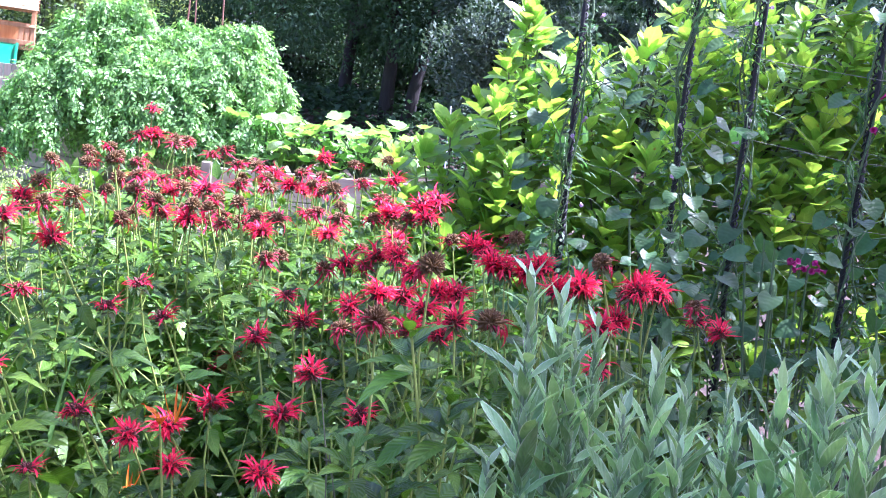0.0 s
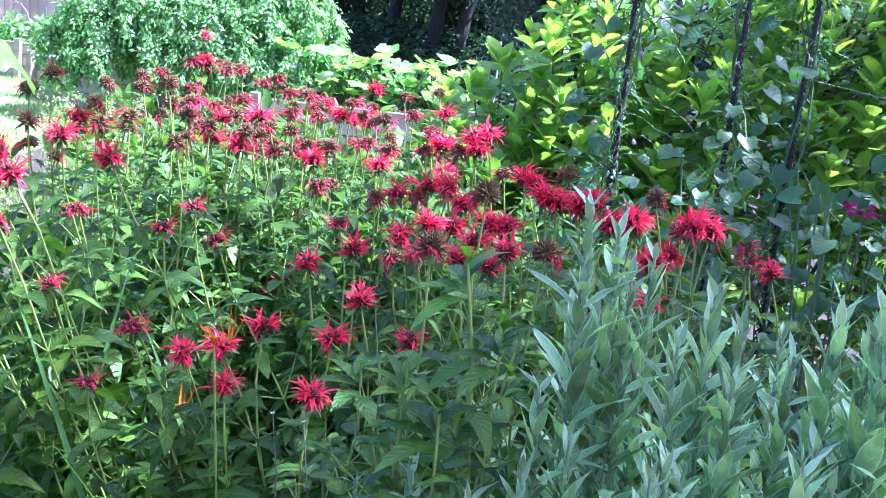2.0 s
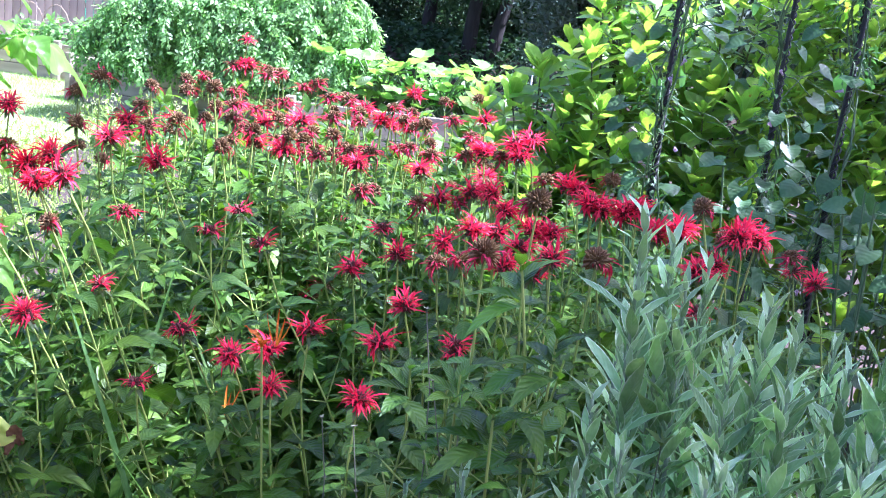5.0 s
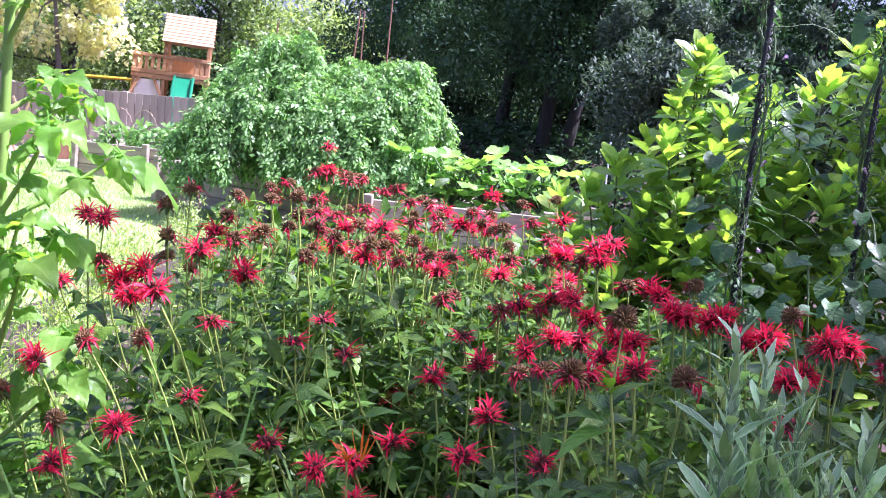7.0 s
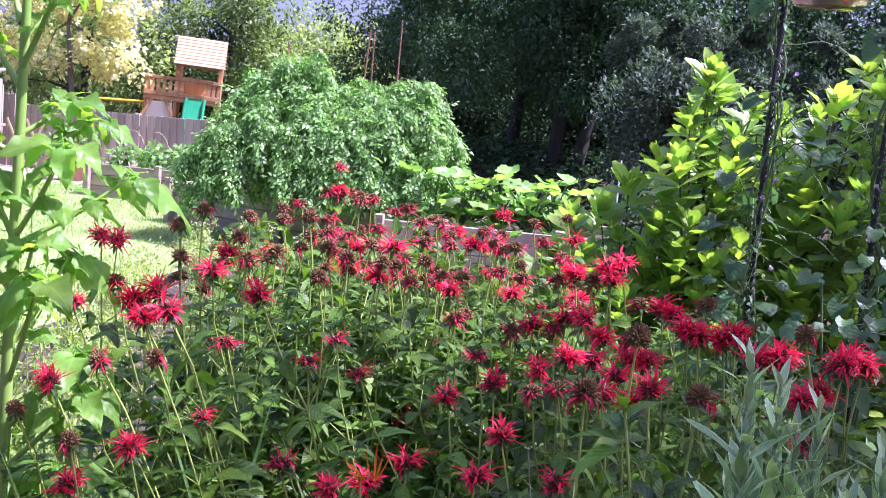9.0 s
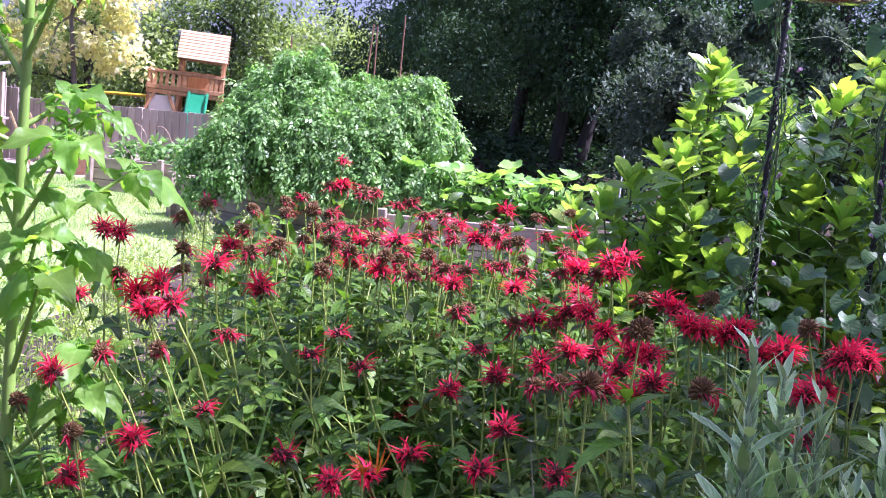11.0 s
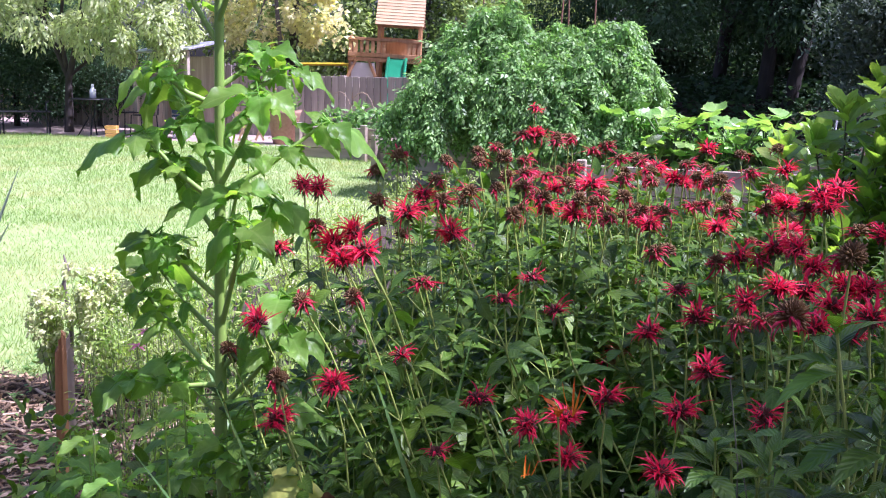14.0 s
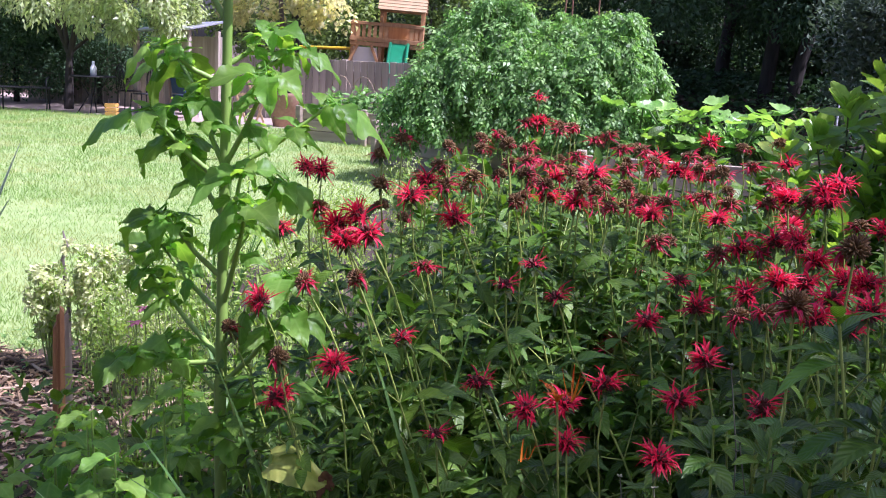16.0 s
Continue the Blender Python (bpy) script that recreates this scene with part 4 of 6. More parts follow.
part("backrest", block(0.42, 0.035, 0.4, 0.012), BLUE, chair, m=pose(0, 0.2, 0.66, -10))
for x in (-0.18, 0.18):
    for y in (-0.17, 0.17):
        part("leg", block(0.04, 0.04, 0.4, 0.006), WHITE, chair, m=pose(x, y, 0.2))
# a pot standing in for a brown wooden box, coloured like weathered wood
pot = thing("flower_pot", "large wood-brown pot with trailing plants, in place of a wooden box", "pot", m=pose(-9.3, 16.2, 0))
part("pot", Geo().add(tube([(0, 0, 0), (0, 0, 0.01), (0, 0, 0.55), (0, 0, 0.62), (0, 0, 0.62), (0, 0, 0.5)], [0.01, 0.2, 0.3, 0.33, 0.29, 0.27], 20)), POT_BROWN, pot)
g = Geo()
bush_leaves(g, leaf(0.12, 0.05, 2), np.array([(0, 0, 0.68)]), np.array([0.3]), 160, shell=0.2)
part("plant", g, TOMATO_LEAF, pot)


# ---- big-leaved evergreen shrub behind the poles ----
def shrub_top(x):
    """The shrub's outline: a low shoulder, a leader, a dip and a broad taller mass."""
    return float(np.interp(x, (-0.3, -0.15, 0.02, 0.09, 0.14, 0.22, 0.28, 0.36, 0.46, 0.54, 0.64, 0.76, 0.95, 1.3, 1.8, 2.8), (1.1, 1.24, 1.32, 1.38, 1.54, 1.66, 1.79, 1.72, 1.67, 1.68, 1.77, 1.84, 1.9, 1.95, 2.0, 2.2)))


def shrub():
    top = thing("evergreen_shrub", "large evergreen shrub with upright whorls of glossy yellow-green leaves", "shrub", m=pose(0, 0, 0))
    q, tips = random.Random(5), []
    feet = ((0.05, 4.05), (0.3, 4.1), (0.75, 4.15), (1.3, 4.15), (1.95, 4.2), (2.5, 4.2))
    # upright shoots: an outer layer, then one behind it
    for layer, (count, gap) in enumerate(((1400, 0.1), (700, 0.14))):
        mine = []
        for _ in range(count):
            x = q.uniform(-0.28, 2.7)
            h = shrub_top(x)
            u = q.random() ** 0.8
            z = 0.5 + (h - 0.5) * u
            if any((x - a) ** 2 + (z - c) ** 2 < gap * gap for a, b, c in mine):
                continue
            y = 3.62 + 0.3 * u * u + q.uniform(-0.1, 0.1) + 0.32 * layer
            mine.append((x, y, z))
        tips += [Vector(p) for p in mine]
    for x in (0.28, 0.3, 0.27):
        tips.append(Vector((x, 3.85, shrub_top(x) + q.uniform(-0.05, 0.0))))
    for x, y in feet:
        h = shrub_top(x)
        part("trunk", Geo().add(tube([(x * 0.9 + 0.1, y, 0), (x * 0.95 + 0.05, y, 0.4), (x, y, h * 0.55), (x + 0.02, y - 0.06, h * 0.85)], [0.03, 0.026, 0.02, 0.008], 7)), BARK, top)
    twigs = Geo()
    for t in tips:
        x, y = min(feet, key=lambda f: abs(f[0] - t.x))
        foot = Vector((x, y, max(0.25, t.z - 0.5)))
        twigs.add(tube([foot, (foot + t) / 2 + Vector((0, 0, -0.06)), t], [0.0055, 0.0045, 0.003], 4))
    tagged(part("branch_mass", twigs, TWIG, top), kind="stuff")
    kinds = [leaf(0.116, 0.057, 7, "obovate", f, d, w, 0, 2) for f, d, w in ((0.3, 0.12, 0.015), (0.2, 0.25, 0.02), (0.4, -0.05, 0.01))]
    young = [Geo().add(k).mesh("leaf", SHRUB_YOUNG_SUNNY) for k in kinds]
    older = [Geo().add(k).mesh("leaf", SHRUB_LEAF) for k in kinds]
    plainer = [leaf(0.116, 0.057, 4, "obovate", f, d) for f, d in ((0.3, 0.12), (0.2, 0.25), (0.4, -0.05))]
    fresh, rest, inner, made = Geo(), Geo(), Geo(), 0
    for t in sorted(tips, key=lambda t: (t.x > 1.15, t.y)):
        axis = Vector((q.gauss(0, 0.24), q.gauss(-0.18, 0.22), 1)).normalized()
        tilt = axis.to_track_quat("Z", "Y").to_matrix()
        grow = q.uniform(0.8, 1.15)
        # sun on the upper shoots is put into the colour: paler leaves, likelier higher up
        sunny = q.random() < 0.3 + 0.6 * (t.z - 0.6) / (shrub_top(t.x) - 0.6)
        for ring, (n, rise, size, back) in enumerate(((3, 3.2, 0.75, 0.0), (4, 1.7, 1.0, 0.015), (4, 0.9, 1.05, 0.04), (4, 0.45, 1.05, 0.08), (4, 0.2, 1.0, 0.13), (4, 0.1, 0.95, 0.19))):
            for i in range(n):
                a = 6.283 * i / n + ring * 0.75 + q.uniform(-0.4, 0.4)
                d = tilt @ Vector((math.cos(a), math.sin(a), rise * q.uniform(0.6, 1.4)))
                up = tilt @ Vector((-math.cos(a) * 0.6, -math.sin(a) * 0.6, 0.8))
                m = aim(t - axis * back * q.uniform(0.7, 1.3), d, up, size * grow * q.uniform(0.7, 1.12))
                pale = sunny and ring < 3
                if ring < 4 and made < 296 and t.y < 3.85:
                    part("leaf", (young if pale else older)[made % 3], None, top, m=m)
                    made += 1
                else:
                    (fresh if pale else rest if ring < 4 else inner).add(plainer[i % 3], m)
    tagged(part("young_leaves", fresh, SHRUB_YOUNG_SUNNY, top), kind="stuff")
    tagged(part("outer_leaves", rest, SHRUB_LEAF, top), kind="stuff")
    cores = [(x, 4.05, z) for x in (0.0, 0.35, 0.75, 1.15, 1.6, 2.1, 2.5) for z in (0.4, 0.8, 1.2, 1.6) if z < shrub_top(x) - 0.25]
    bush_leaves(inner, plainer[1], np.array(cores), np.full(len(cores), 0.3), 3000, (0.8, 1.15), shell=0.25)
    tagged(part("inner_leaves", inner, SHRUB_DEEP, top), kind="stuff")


shrub()

# ---- climbing vines on dark twisted poles ----
heart = [Geo().add(leaf(0.064, 0.07, 10, "heart", f, d, 0.02, 0, 2)).mesh("leaf", VINE_LEAF) for f, d in ((0.18, 0.25), (-0.15, 0.4), (0.3, 0.1))]
vq = random.Random(23)


def trumpet(r=0.013, L=0.03):
    return Geo().add(tube([(0, 0, 0), (0, 0, L * 0.6), (0, 0, L * 0.9), (0, 0, L)], [0.003, 0.005, r * 0.6, r], 8))


bloom_violet, bloom_pale = trumpet().mesh("flower", VIOLET), trumpet(0.008, 0.026).mesh("flower", PALE)
for n, (x, y, h, leaves) in enumerate(((0.335, 2.6, 2.25, 44), (0.66, 2.82, 2.3, 56), (0.77, 2.58, 2.3, 66), (1.0, 2.4, 2.25, 76), (1.3, 2.6, 2.3, 66), (1.22, 2.15, 2.2, 44))):
    pole = thing("bean_pole", "dark twisted garden pole standing in the bed", "pole", "climbing poles", m=pose(x, y, 0))
    pts = [(0.006 * math.sin(i * 1.3 + n), 0.006 * math.cos(i * 1.1), h * i / 12) for i in range(13)]
    part("shaft", Geo().add(tube(pts, 0.006, 8)), POLE, pole)
    g = Geo()
    for s in range(2):
        g.add(tube([(0.0072 * math.cos(i * 0.9 + s * 3.14), 0.0072 * math.sin(i * 0.9 + s * 3.14), h * i / 400) for i in range(401)], 0.0027, 4))
    part("twist", g, POLE, pole)
    vine = thing("climbing_vine", "climbing vine with heart-shaped blue-green leaves twining up a pole", "vine", "climbing vines", m=pose(x, y, 0))
    strands = []
    for s in range(3):
        ph, r0 = vq.uniform(0, 6.28), vq.uniform(0.01, 0.02)
        top = h * vq.uniform(0.75, 1.0)
        wild = vq.uniform(0.0, 0.035)
        pts = [Vector(((r0 + wild * abs(math.sin(i * 0.7 + s))) * math.cos(ph + i * 0.42), (r0 + wild * abs(math.sin(i * 0.7 + s))) * math.sin(ph + i * 0.42), top * i / 46)) for i in range(47)]
        strands.append(pts)
        part("stem", Geo().add(tube(pts, 0.0026, 5)), VINE_STEM, vine)
    stalks = Geo()
    for i in range(leaves):
        pts = vq.choice(strands)
        low = vq.random() < (0.62 if x > 0.7 else 0.3)
        k = vq.randrange(14, 24) if low else vq.randrange(18, 47)
        a = vq.uniform(0, 6.28)
        out = vq.uniform(0.05, 0.26 if low else 0.12)
        base = pts[k]
        tip = base + Vector((math.cos(a) * out, math.sin(a) * out - (0.06 if low else 0), vq.uniform(-0.05, 0.09)))
        stalks.add(tube([base, (base + tip) / 2 + Vector((0, 0, 0.02)), tip], 0.0016, 4))
        part("leaf", heart[i % 3], None, vine, m=aim(tip, (math.cos(a) * 0.7, math.sin(a) * 0.7 - 0.3, vq.uniform(-1.0, -0.1)), (math.cos(a) * 0.4, -0.8 + math.sin(a) * 0.4, 0.9), vq.uniform(0.42, 0.88)))
    tagged(part("stalk_mass", stalks, VINE_STEM, vine), kind="stuff")
    # loose tendrils
    wisps = Geo()
    for i in range(34):
        p = vq.choice(strands)[vq.randrange(16, 47)]
        d = Vector((vq.uniform(-1, 1), vq.uniform(-0.6, 0.3), vq.uniform(-0.3, 1))).normalized()
        L = vq.uniform(0.08, 0.24)
        ph, amp = vq.uniform(0, 6.28), vq.uniform(0.008, 0.03)
        wisps.add(tube([p + d * L * u / 8 + Vector((amp * u / 8 * math.sin(ph + u * 0.9), 0.5 * amp * math.cos(ph + u * 0.8), amp * u / 8 * math.cos(ph + u) - 0.05 * (u / 8) ** 3)) for u in range(9)], 0.0009, 3))
    spray = Geo()
    bush_leaves(spray, leaf(0.026, 0.009, 2, "lance", 0.2, 0.3), np.array([tuple(vq.choice(strands)[vq.randrange(20, 47)]) for _ in range(16)]), np.full(16, 0.06), 420, (0.6, 1.3), shell=0.1)
    tagged(part("small_leaves", spray, VINE_LEAF, vine), kind="stuff")
    tagged(part("tendril_mass", wisps, VINE_STEM, vine), kind="stuff")
    for i in range(5):
        p = vq.choice(strands)[vq.randrange(14, 40)] + Vector((vq.uniform(-0.06, 0.06), -0.05, 0))
        part("flower", bloom_violet if n > 2 and i < 2 else bloom_pale, None, vine, m=Matrix.Translation(p) @ pose(0, 0, 0, vq.uniform(40, 110), 0, vq.uniform(-60, 60)) @ Matrix.Scale(0.7, 4))
# a violet flower cluster at the end of a low shoot
spray = thing("violet_flower", "cluster of bright violet flowers on a climbing shoot", "flower", m=pose(0.87, 2.3, 0))
part("stem", Geo().add(tube([(0.06, 0.03, 0), (0.03, 0.01, 0.6), (0, 0, 1.147)], 0.002, 5)), VINE_STEM, spray)
for i in range(9):
    part("flower", bloom_violet, None, spray, m=pose(vq.uniform(-0.045, 0.045), vq.uniform(-0.02, 0.02), 1.147 + vq.uniform(-0.012, 0.012), vq.uniform(60, 120), 0, vq.uniform(-80, 80)) @ Matrix.Scale(0.62, 4))
# twine between the poles
twine = thing("garden_twine", "pale twine strung between the climbing poles", "twine")
for a, b in (((0.77, 2.58, 1.42), (1.3, 2.6, 1.38)), ((0.77, 2.58, 1.62), (1.22, 2.15, 1.58)), ((0.66, 2.82, 1.25), (1.3, 2.6, 1.2)), ((1.0, 2.4, 1.75), (0.66, 2.82, 1.7))):
    a, b = Vector(a), Vector(b)
    part("strand", Geo().add(tube([a, (a + b) / 2 - Vector((0, 0, 0.015)), b], 0.0008, 4)), TWINE, twine)
# low heart-leaved growth at the foot of the poles
for n, (x, y) in enumerate(((0.55, 2.45), (0.8, 2.25), (1.05, 2.1), (1.3, 2.3), (0.95, 2.55), (0.35, 2.55), (1.15, 1.85), (0.62, 2.65))):
    p = thing("low_vine", "low tangle of heart-shaped vine leaves under the poles", "vine", "low vines", m=pose(x, y, 0))
    for i in range(38):
        a, r, z = vq.uniform(0, 6.28), vq.uniform(0.02, 0.22), vq.uniform(0.4, 1.2)
        tip = Vector((r * math.cos(a), r * math.sin(a), z))
        if i % 3 == 0:
            part("stem", Geo().add(tube([(0, 0, 0), (tip.x * 0.3, tip.y * 0.3, z * 0.5), tip], 0.003, 5)), VINE_STEM, p)
        part("leaf", heart[i % 3], None, p, m=aim(tip, (math.cos(a) * 0.8, math.sin(a) * 0.8 - 0.4, vq.uniform(-0.8, 0.1)), (math.cos(a) * 0.3, -0.7, 0.9), vq.uniform(0.45, 0.85)))

# ---- red bee balm ----
def spread(k, low, high, seed):
    """k directions between two heights, evenly turned by the golden angle."""
    q = random.Random(seed)
    for i in range(k):
        z = low + (high - low) * (i + 0.5) / k
        a = i * 2.39996 + q.uniform(-0.25, 0.25)
        c = math.sqrt(max(0.0, 1 - z * z))
        yield Vector((c * math.cos(a), c * math.sin(a), z)), q


def petal(L, W, lift_, curl, sway):
    """A slim tubular petal along +y: it rises, arches over and opens into a split tip."""
    V, U, Q, n = [], [], [], 6
    y = z = 0.0
    angle = lift_
    for i in range(n + 1):
        u = i / n
        w = W / 2 * (0.35 + 1.1 * u if u < 0.6 else 1.0 - 1.9 * (u - 0.6))
        for c in (-1, 0, 1):
            V.append((c * w + sway * u * u * L, y, z + (0.45 * w if c else -0.2 * w)))
            U.append((u, 0.5 + 0.5 * c))
        y += math.cos(angle) * L / n
        z += math.sin(angle) * L / n
        angle -= curl / n * (0.4 + 1.4 * u)
    for i in range(n):
        for c in range(2):
            a = i * 3 + c
            Q.append((a, a + 1, a + 4, a + 3))
    return np.array(V, float), np.array(Q, int), np.array(U, float)


def petals(k, L, low, high, seed, droop, lop=False):
    """Ragged petals standing out in tufts round the head, some arching over, some hanging."""
    g = Geo()
    tufts = random.Random(seed + 50)
    bare = tufts.uniform(0, 6.28)
    for d, q in spread(k, low, high, seed):
        a = math.atan2(d.y, d.x)
        if lop and math.cos(a - bare) > 0.1 or q.random() < 0.22 * (1 + math.sin(3 * a + bare)):
            continue
        s = L * q.uniform(0.45, 1.35)
        e = a + q.gauss(0, 0.5)
        rise = math.asin(d.z) * 0.9 + q.gauss(0.1, 0.3)
        g.add(petal(s, s * q.uniform(0.12, 0.2), rise, q.uniform(-1.1, 2.0) + droop * 1.6, q.gauss(0, 0.42)), aim(d * 0.009, (math.cos(e), math.sin(e), 0), (0, 0, 1)))
        if q.random() < 0.55:
            g.add(petal(s * 0.75, s * 0.13, rise - 0.4, 1.6 * droop + q.uniform(0, 1.2), q.gauss(0, 0.2)), aim(d * 0.009, (math.cos(e + 0.1), math.sin(e + 0.1), 0), (0, 0, 1)))
    return g


def calyx(k, r, L, low, seed, flat=1.0, thick=0.85):
    g = Geo()
    for d, q in spread(k, low, 1.0, seed):
        d = Vector((d.x + q.gauss(0, 0.12), d.y + q.gauss(0, 0.12), d.z * flat + q.gauss(0, 0.1)))
        e = d * (r * q.uniform(0.75, 1.15))
        g.add(tube([e * 0.3, e + d * L * 0.5, e + d * L], [0.0022 * thick, 0.0026 * thick, 0.0012 * thick], 4))
    return g


BALM_SHAPES = [leaf(0.08, 0.035, 9, "ovate", f, d, 0.02, 0.07, 1, t) for f, d, t in ((0.3, 0.25, 0), (0.2, 0.5, 0.1), (0.1, 0.35, -0.1))]
BALM_PLAIN = [leaf(0.08, 0.035, 5, "ovate", f, d, 0.02, 0, 1, t) for f, d, t in ((0.3, 0.25, 0), (0.2, 0.5, 0.1), (0.1, 0.35, -0.1))]
BALM_SMALL = leaf(0.08, 0.033, 4, "ovate", 0.25, 0.45)
BALM_LEAVES = [Geo().add(s).mesh("leaf", BALM_LEAF) for s in BALM_SHAPES]
g = Geo()
for i in range(6):
    a = i * 1.05
    g.add(leaf(0.026, 0.01, 4, "ovate", 0.3, 0.5), aim((0.003 * math.cos(a), 0.003 * math.sin(a), -0.01), (math.cos(a), math.sin(a), -0.25 + 0.3 * (i % 2)), (0, 0, 1), 0.7 + 0.15 * (i % 3)))
BRACT_MESH = g.mesh("bract_collar", BRACT)
HEADS = []
for seed in (1, 2, 3):
    HEADS.append((0, petals((66, 58, 76)[seed - 1], 0.0285, -0.12, (0.88, 0.72, 0.95)[seed - 1], seed, 0.3).mesh("petals", BALM_PETAL), calyx(90, 0.011, 0.005, -0.5, seed).mesh("calyx", BALM_CALYX)))
for seed in (4, 5):
    HEADS.append((1, petals(42, 0.03, -0.35, 0.25, seed, 0.5, True).mesh("petals", BALM_OLD_PETAL), calyx(210, 0.012, 0.004, -0.5, seed, 0.85, 0.6).mesh("calyx", BALM_SEED)))
HEADS.append((2, petals(24, 0.026, -0.5, 0.15, 6, 0.8, True).mesh("petals", BALM_OLD_PETAL), calyx(240, 0.0115, 0.0045, -0.6, 6, 0.85, 0.6).mesh("calyx", BALM_SEED)))
HEADS.append((3, petals(24, 0.026, -0.1, 0.6, 7, 0.3).mesh("petals", BALM_PETAL), calyx(36, 0.008, 0.006, -0.4, 7).mesh("calyx", BALM_CALYX)))
HEADS.append((4, petals(20, 0.024, -0.6, 0.2, 8, 0.7).mesh("petals", BALM_OLD_PETAL), calyx(300, 0.0115, 0.005, -0.75, 8, 0.85, 0.5).mesh("calyx", BALM_SEED)))
LABELS = ("tall leafy bee balm stem with a shaggy red flower head", "bee balm stem with a fading dark red flower head", "bee balm stem with a spent brown seed head", "bee balm stem with a small young red flower head", "bee balm stem with a large shaggy brown seed head", "leafy green bee balm stem without a flower")
STEM_H = 1.15


def balm(kind, petal_mesh, calyx_mesh, seed, joined=False, nodes=9, broad=1.0):
    """A stem 1.15 m tall with pairs of toothed leaves and a head; the head's middle is at its top."""
    q = random.Random(seed)
    top = thing("bee_balm", LABELS[kind], "flower", "bee balm stems", m=pose(0, 0, -20))
    bend = [Vector((0.012 * math.sin(i * 0.9 + seed), 0.012 * math.cos(i * 0.7 + seed), STEM_H * i / 12)) * (1 if i < 12 else 1) for i in range(13)]
    bend[12] = Vector((0, 0, STEM_H - 0.008))
    bend[0] = Vector((0, 0, 0))
    part("stem", Geo().add(tube(bend, [(0.0031 - 0.0012 * i / 12) * (0.82 if nodes > 15 else 1) for i in range(13)], 5)), BALM_STEM, top)
    turn, bunch, shoots = q.uniform(0, 3), Geo(), Geo()
    for j in range(nodes):
        f = 3 + 8 * j / (nodes - 1)
        i = int(f)
        z = STEM_H * (f + 0.4) / 12.6
        size = broad * ((0.8 + 0.06 * f) if f < 8 else 1.25 - 0.12 * (f - 7))
        b = bend[i]
        for s in range(2):
            a = turn + j * 1.571 + s * 3.1416 + q.uniform(-0.2, 0.2)
            m = aim((b.x, b.y, z), (math.cos(a), math.sin(a), q.uniform(-0.35, 0.45)), (q.uniform(-0.3, 0.3), q.uniform(-0.3, 0.3), 1), size * q.uniform(0.8, 1.2))
            if joined:
                bunch.add(BALM_PLAIN[q.randrange(3)], m)
            else:
                part("leaf", BALM_LEAVES[q.randrange(3)], None, top, m=m)
            if j < nodes - 1:
                # a short side shoot in the joint, with pairs of young leaves
                reach = q.uniform(0.015, 0.075) if q.random() < 0.75 else q.uniform(0.07, 0.11)
                go = Vector((math.cos(a + 0.2), math.sin(a + 0.2), q.uniform(0.5, 1.4))).normalized()
                side = Vector((b.x, b.y, z)) + go * reach
                shoots.add(tube([(b.x, b.y, z), side], [0.0014, 0.0009], 4))
                for e in (-1.4, -0.5, 0.5, 1.5):
                    f = a + e + q.uniform(-0.3, 0.3)
                    bunch.add(BALM_SMALL, aim(side, (math.cos(f), math.sin(f), q.uniform(-0.3, 0.8)), (q.uniform(-0.3, 0.3), q.uniform(-0.3, 0.3), 1), size * q.uniform(0.3, 0.68)))
    tagged(part("shoot_mass", shoots, BALM_STEM, top), kind="stuff")
    if kind == 5:
        # the tuft at the end of a shoot
        for e in range(8):
            a = turn + e * 0.9
            bunch.add(BALM_SMALL, aim((0, 0, STEM_H - 0.012 - 0.006 * e), (math.cos(a), math.sin(a), 1.6 - 0.2 * e), (0, 0, 1), 0.35 + 0.07 * e))
    tagged(part("young_leaves", bunch, BALM_LEAF, top), kind="stuff")
    if kind == 5:
        return top
    head = part("flower_head", calyx_mesh, None, top, "", m=pose(0, 0, STEM_H, q.uniform(-12, 12), q.uniform(-12, 12)))
    part("petals", petal_mesh, None, head)
    if not joined:
        part("bract_collar", BRACT_MESH, None, head)
    return top


STEMS = {}
for i, (kind, a, b) in enumerate(HEADS):
    for v in range(3 if kind in (0, 1, 2) and i in (0, 1, 2, 3, 4, 5) else 1):
        STEMS.setdefault(kind, []).append(balm(kind, a, b, 10 * i + v))
for v in range(4):
    STEMS.setdefault(5, []).append(balm(5, None, None, 90 + v, True, 13))
    STEMS.setdefault(6, []).append(balm(1, HEADS[3 + v % 2][1], HEADS[3 + v % 2][2], 95 + v, True))
    STEMS.setdefault(7, []).append(balm(0, HEADS[v % 3][1], HEADS[v % 3][2], 105 + v, True))
    STEMS.setdefault(8, []).append(balm(2, HEADS[5][1], HEADS[5][2], 115 + v, True))
    STEMS.setdefault(9, []).append(balm(5, None, None, 125 + v, True, 19, 0.8))
    STEMS.setdefault(10, []).append(balm(2, HEADS[5][1], HEADS[5][2], 130 + v, True, 19, 0.8))
    STEMS.setdefault(11, []).append(balm(4, HEADS[7][1], HEADS[7][2], 135 + v, True, 19, 0.8))
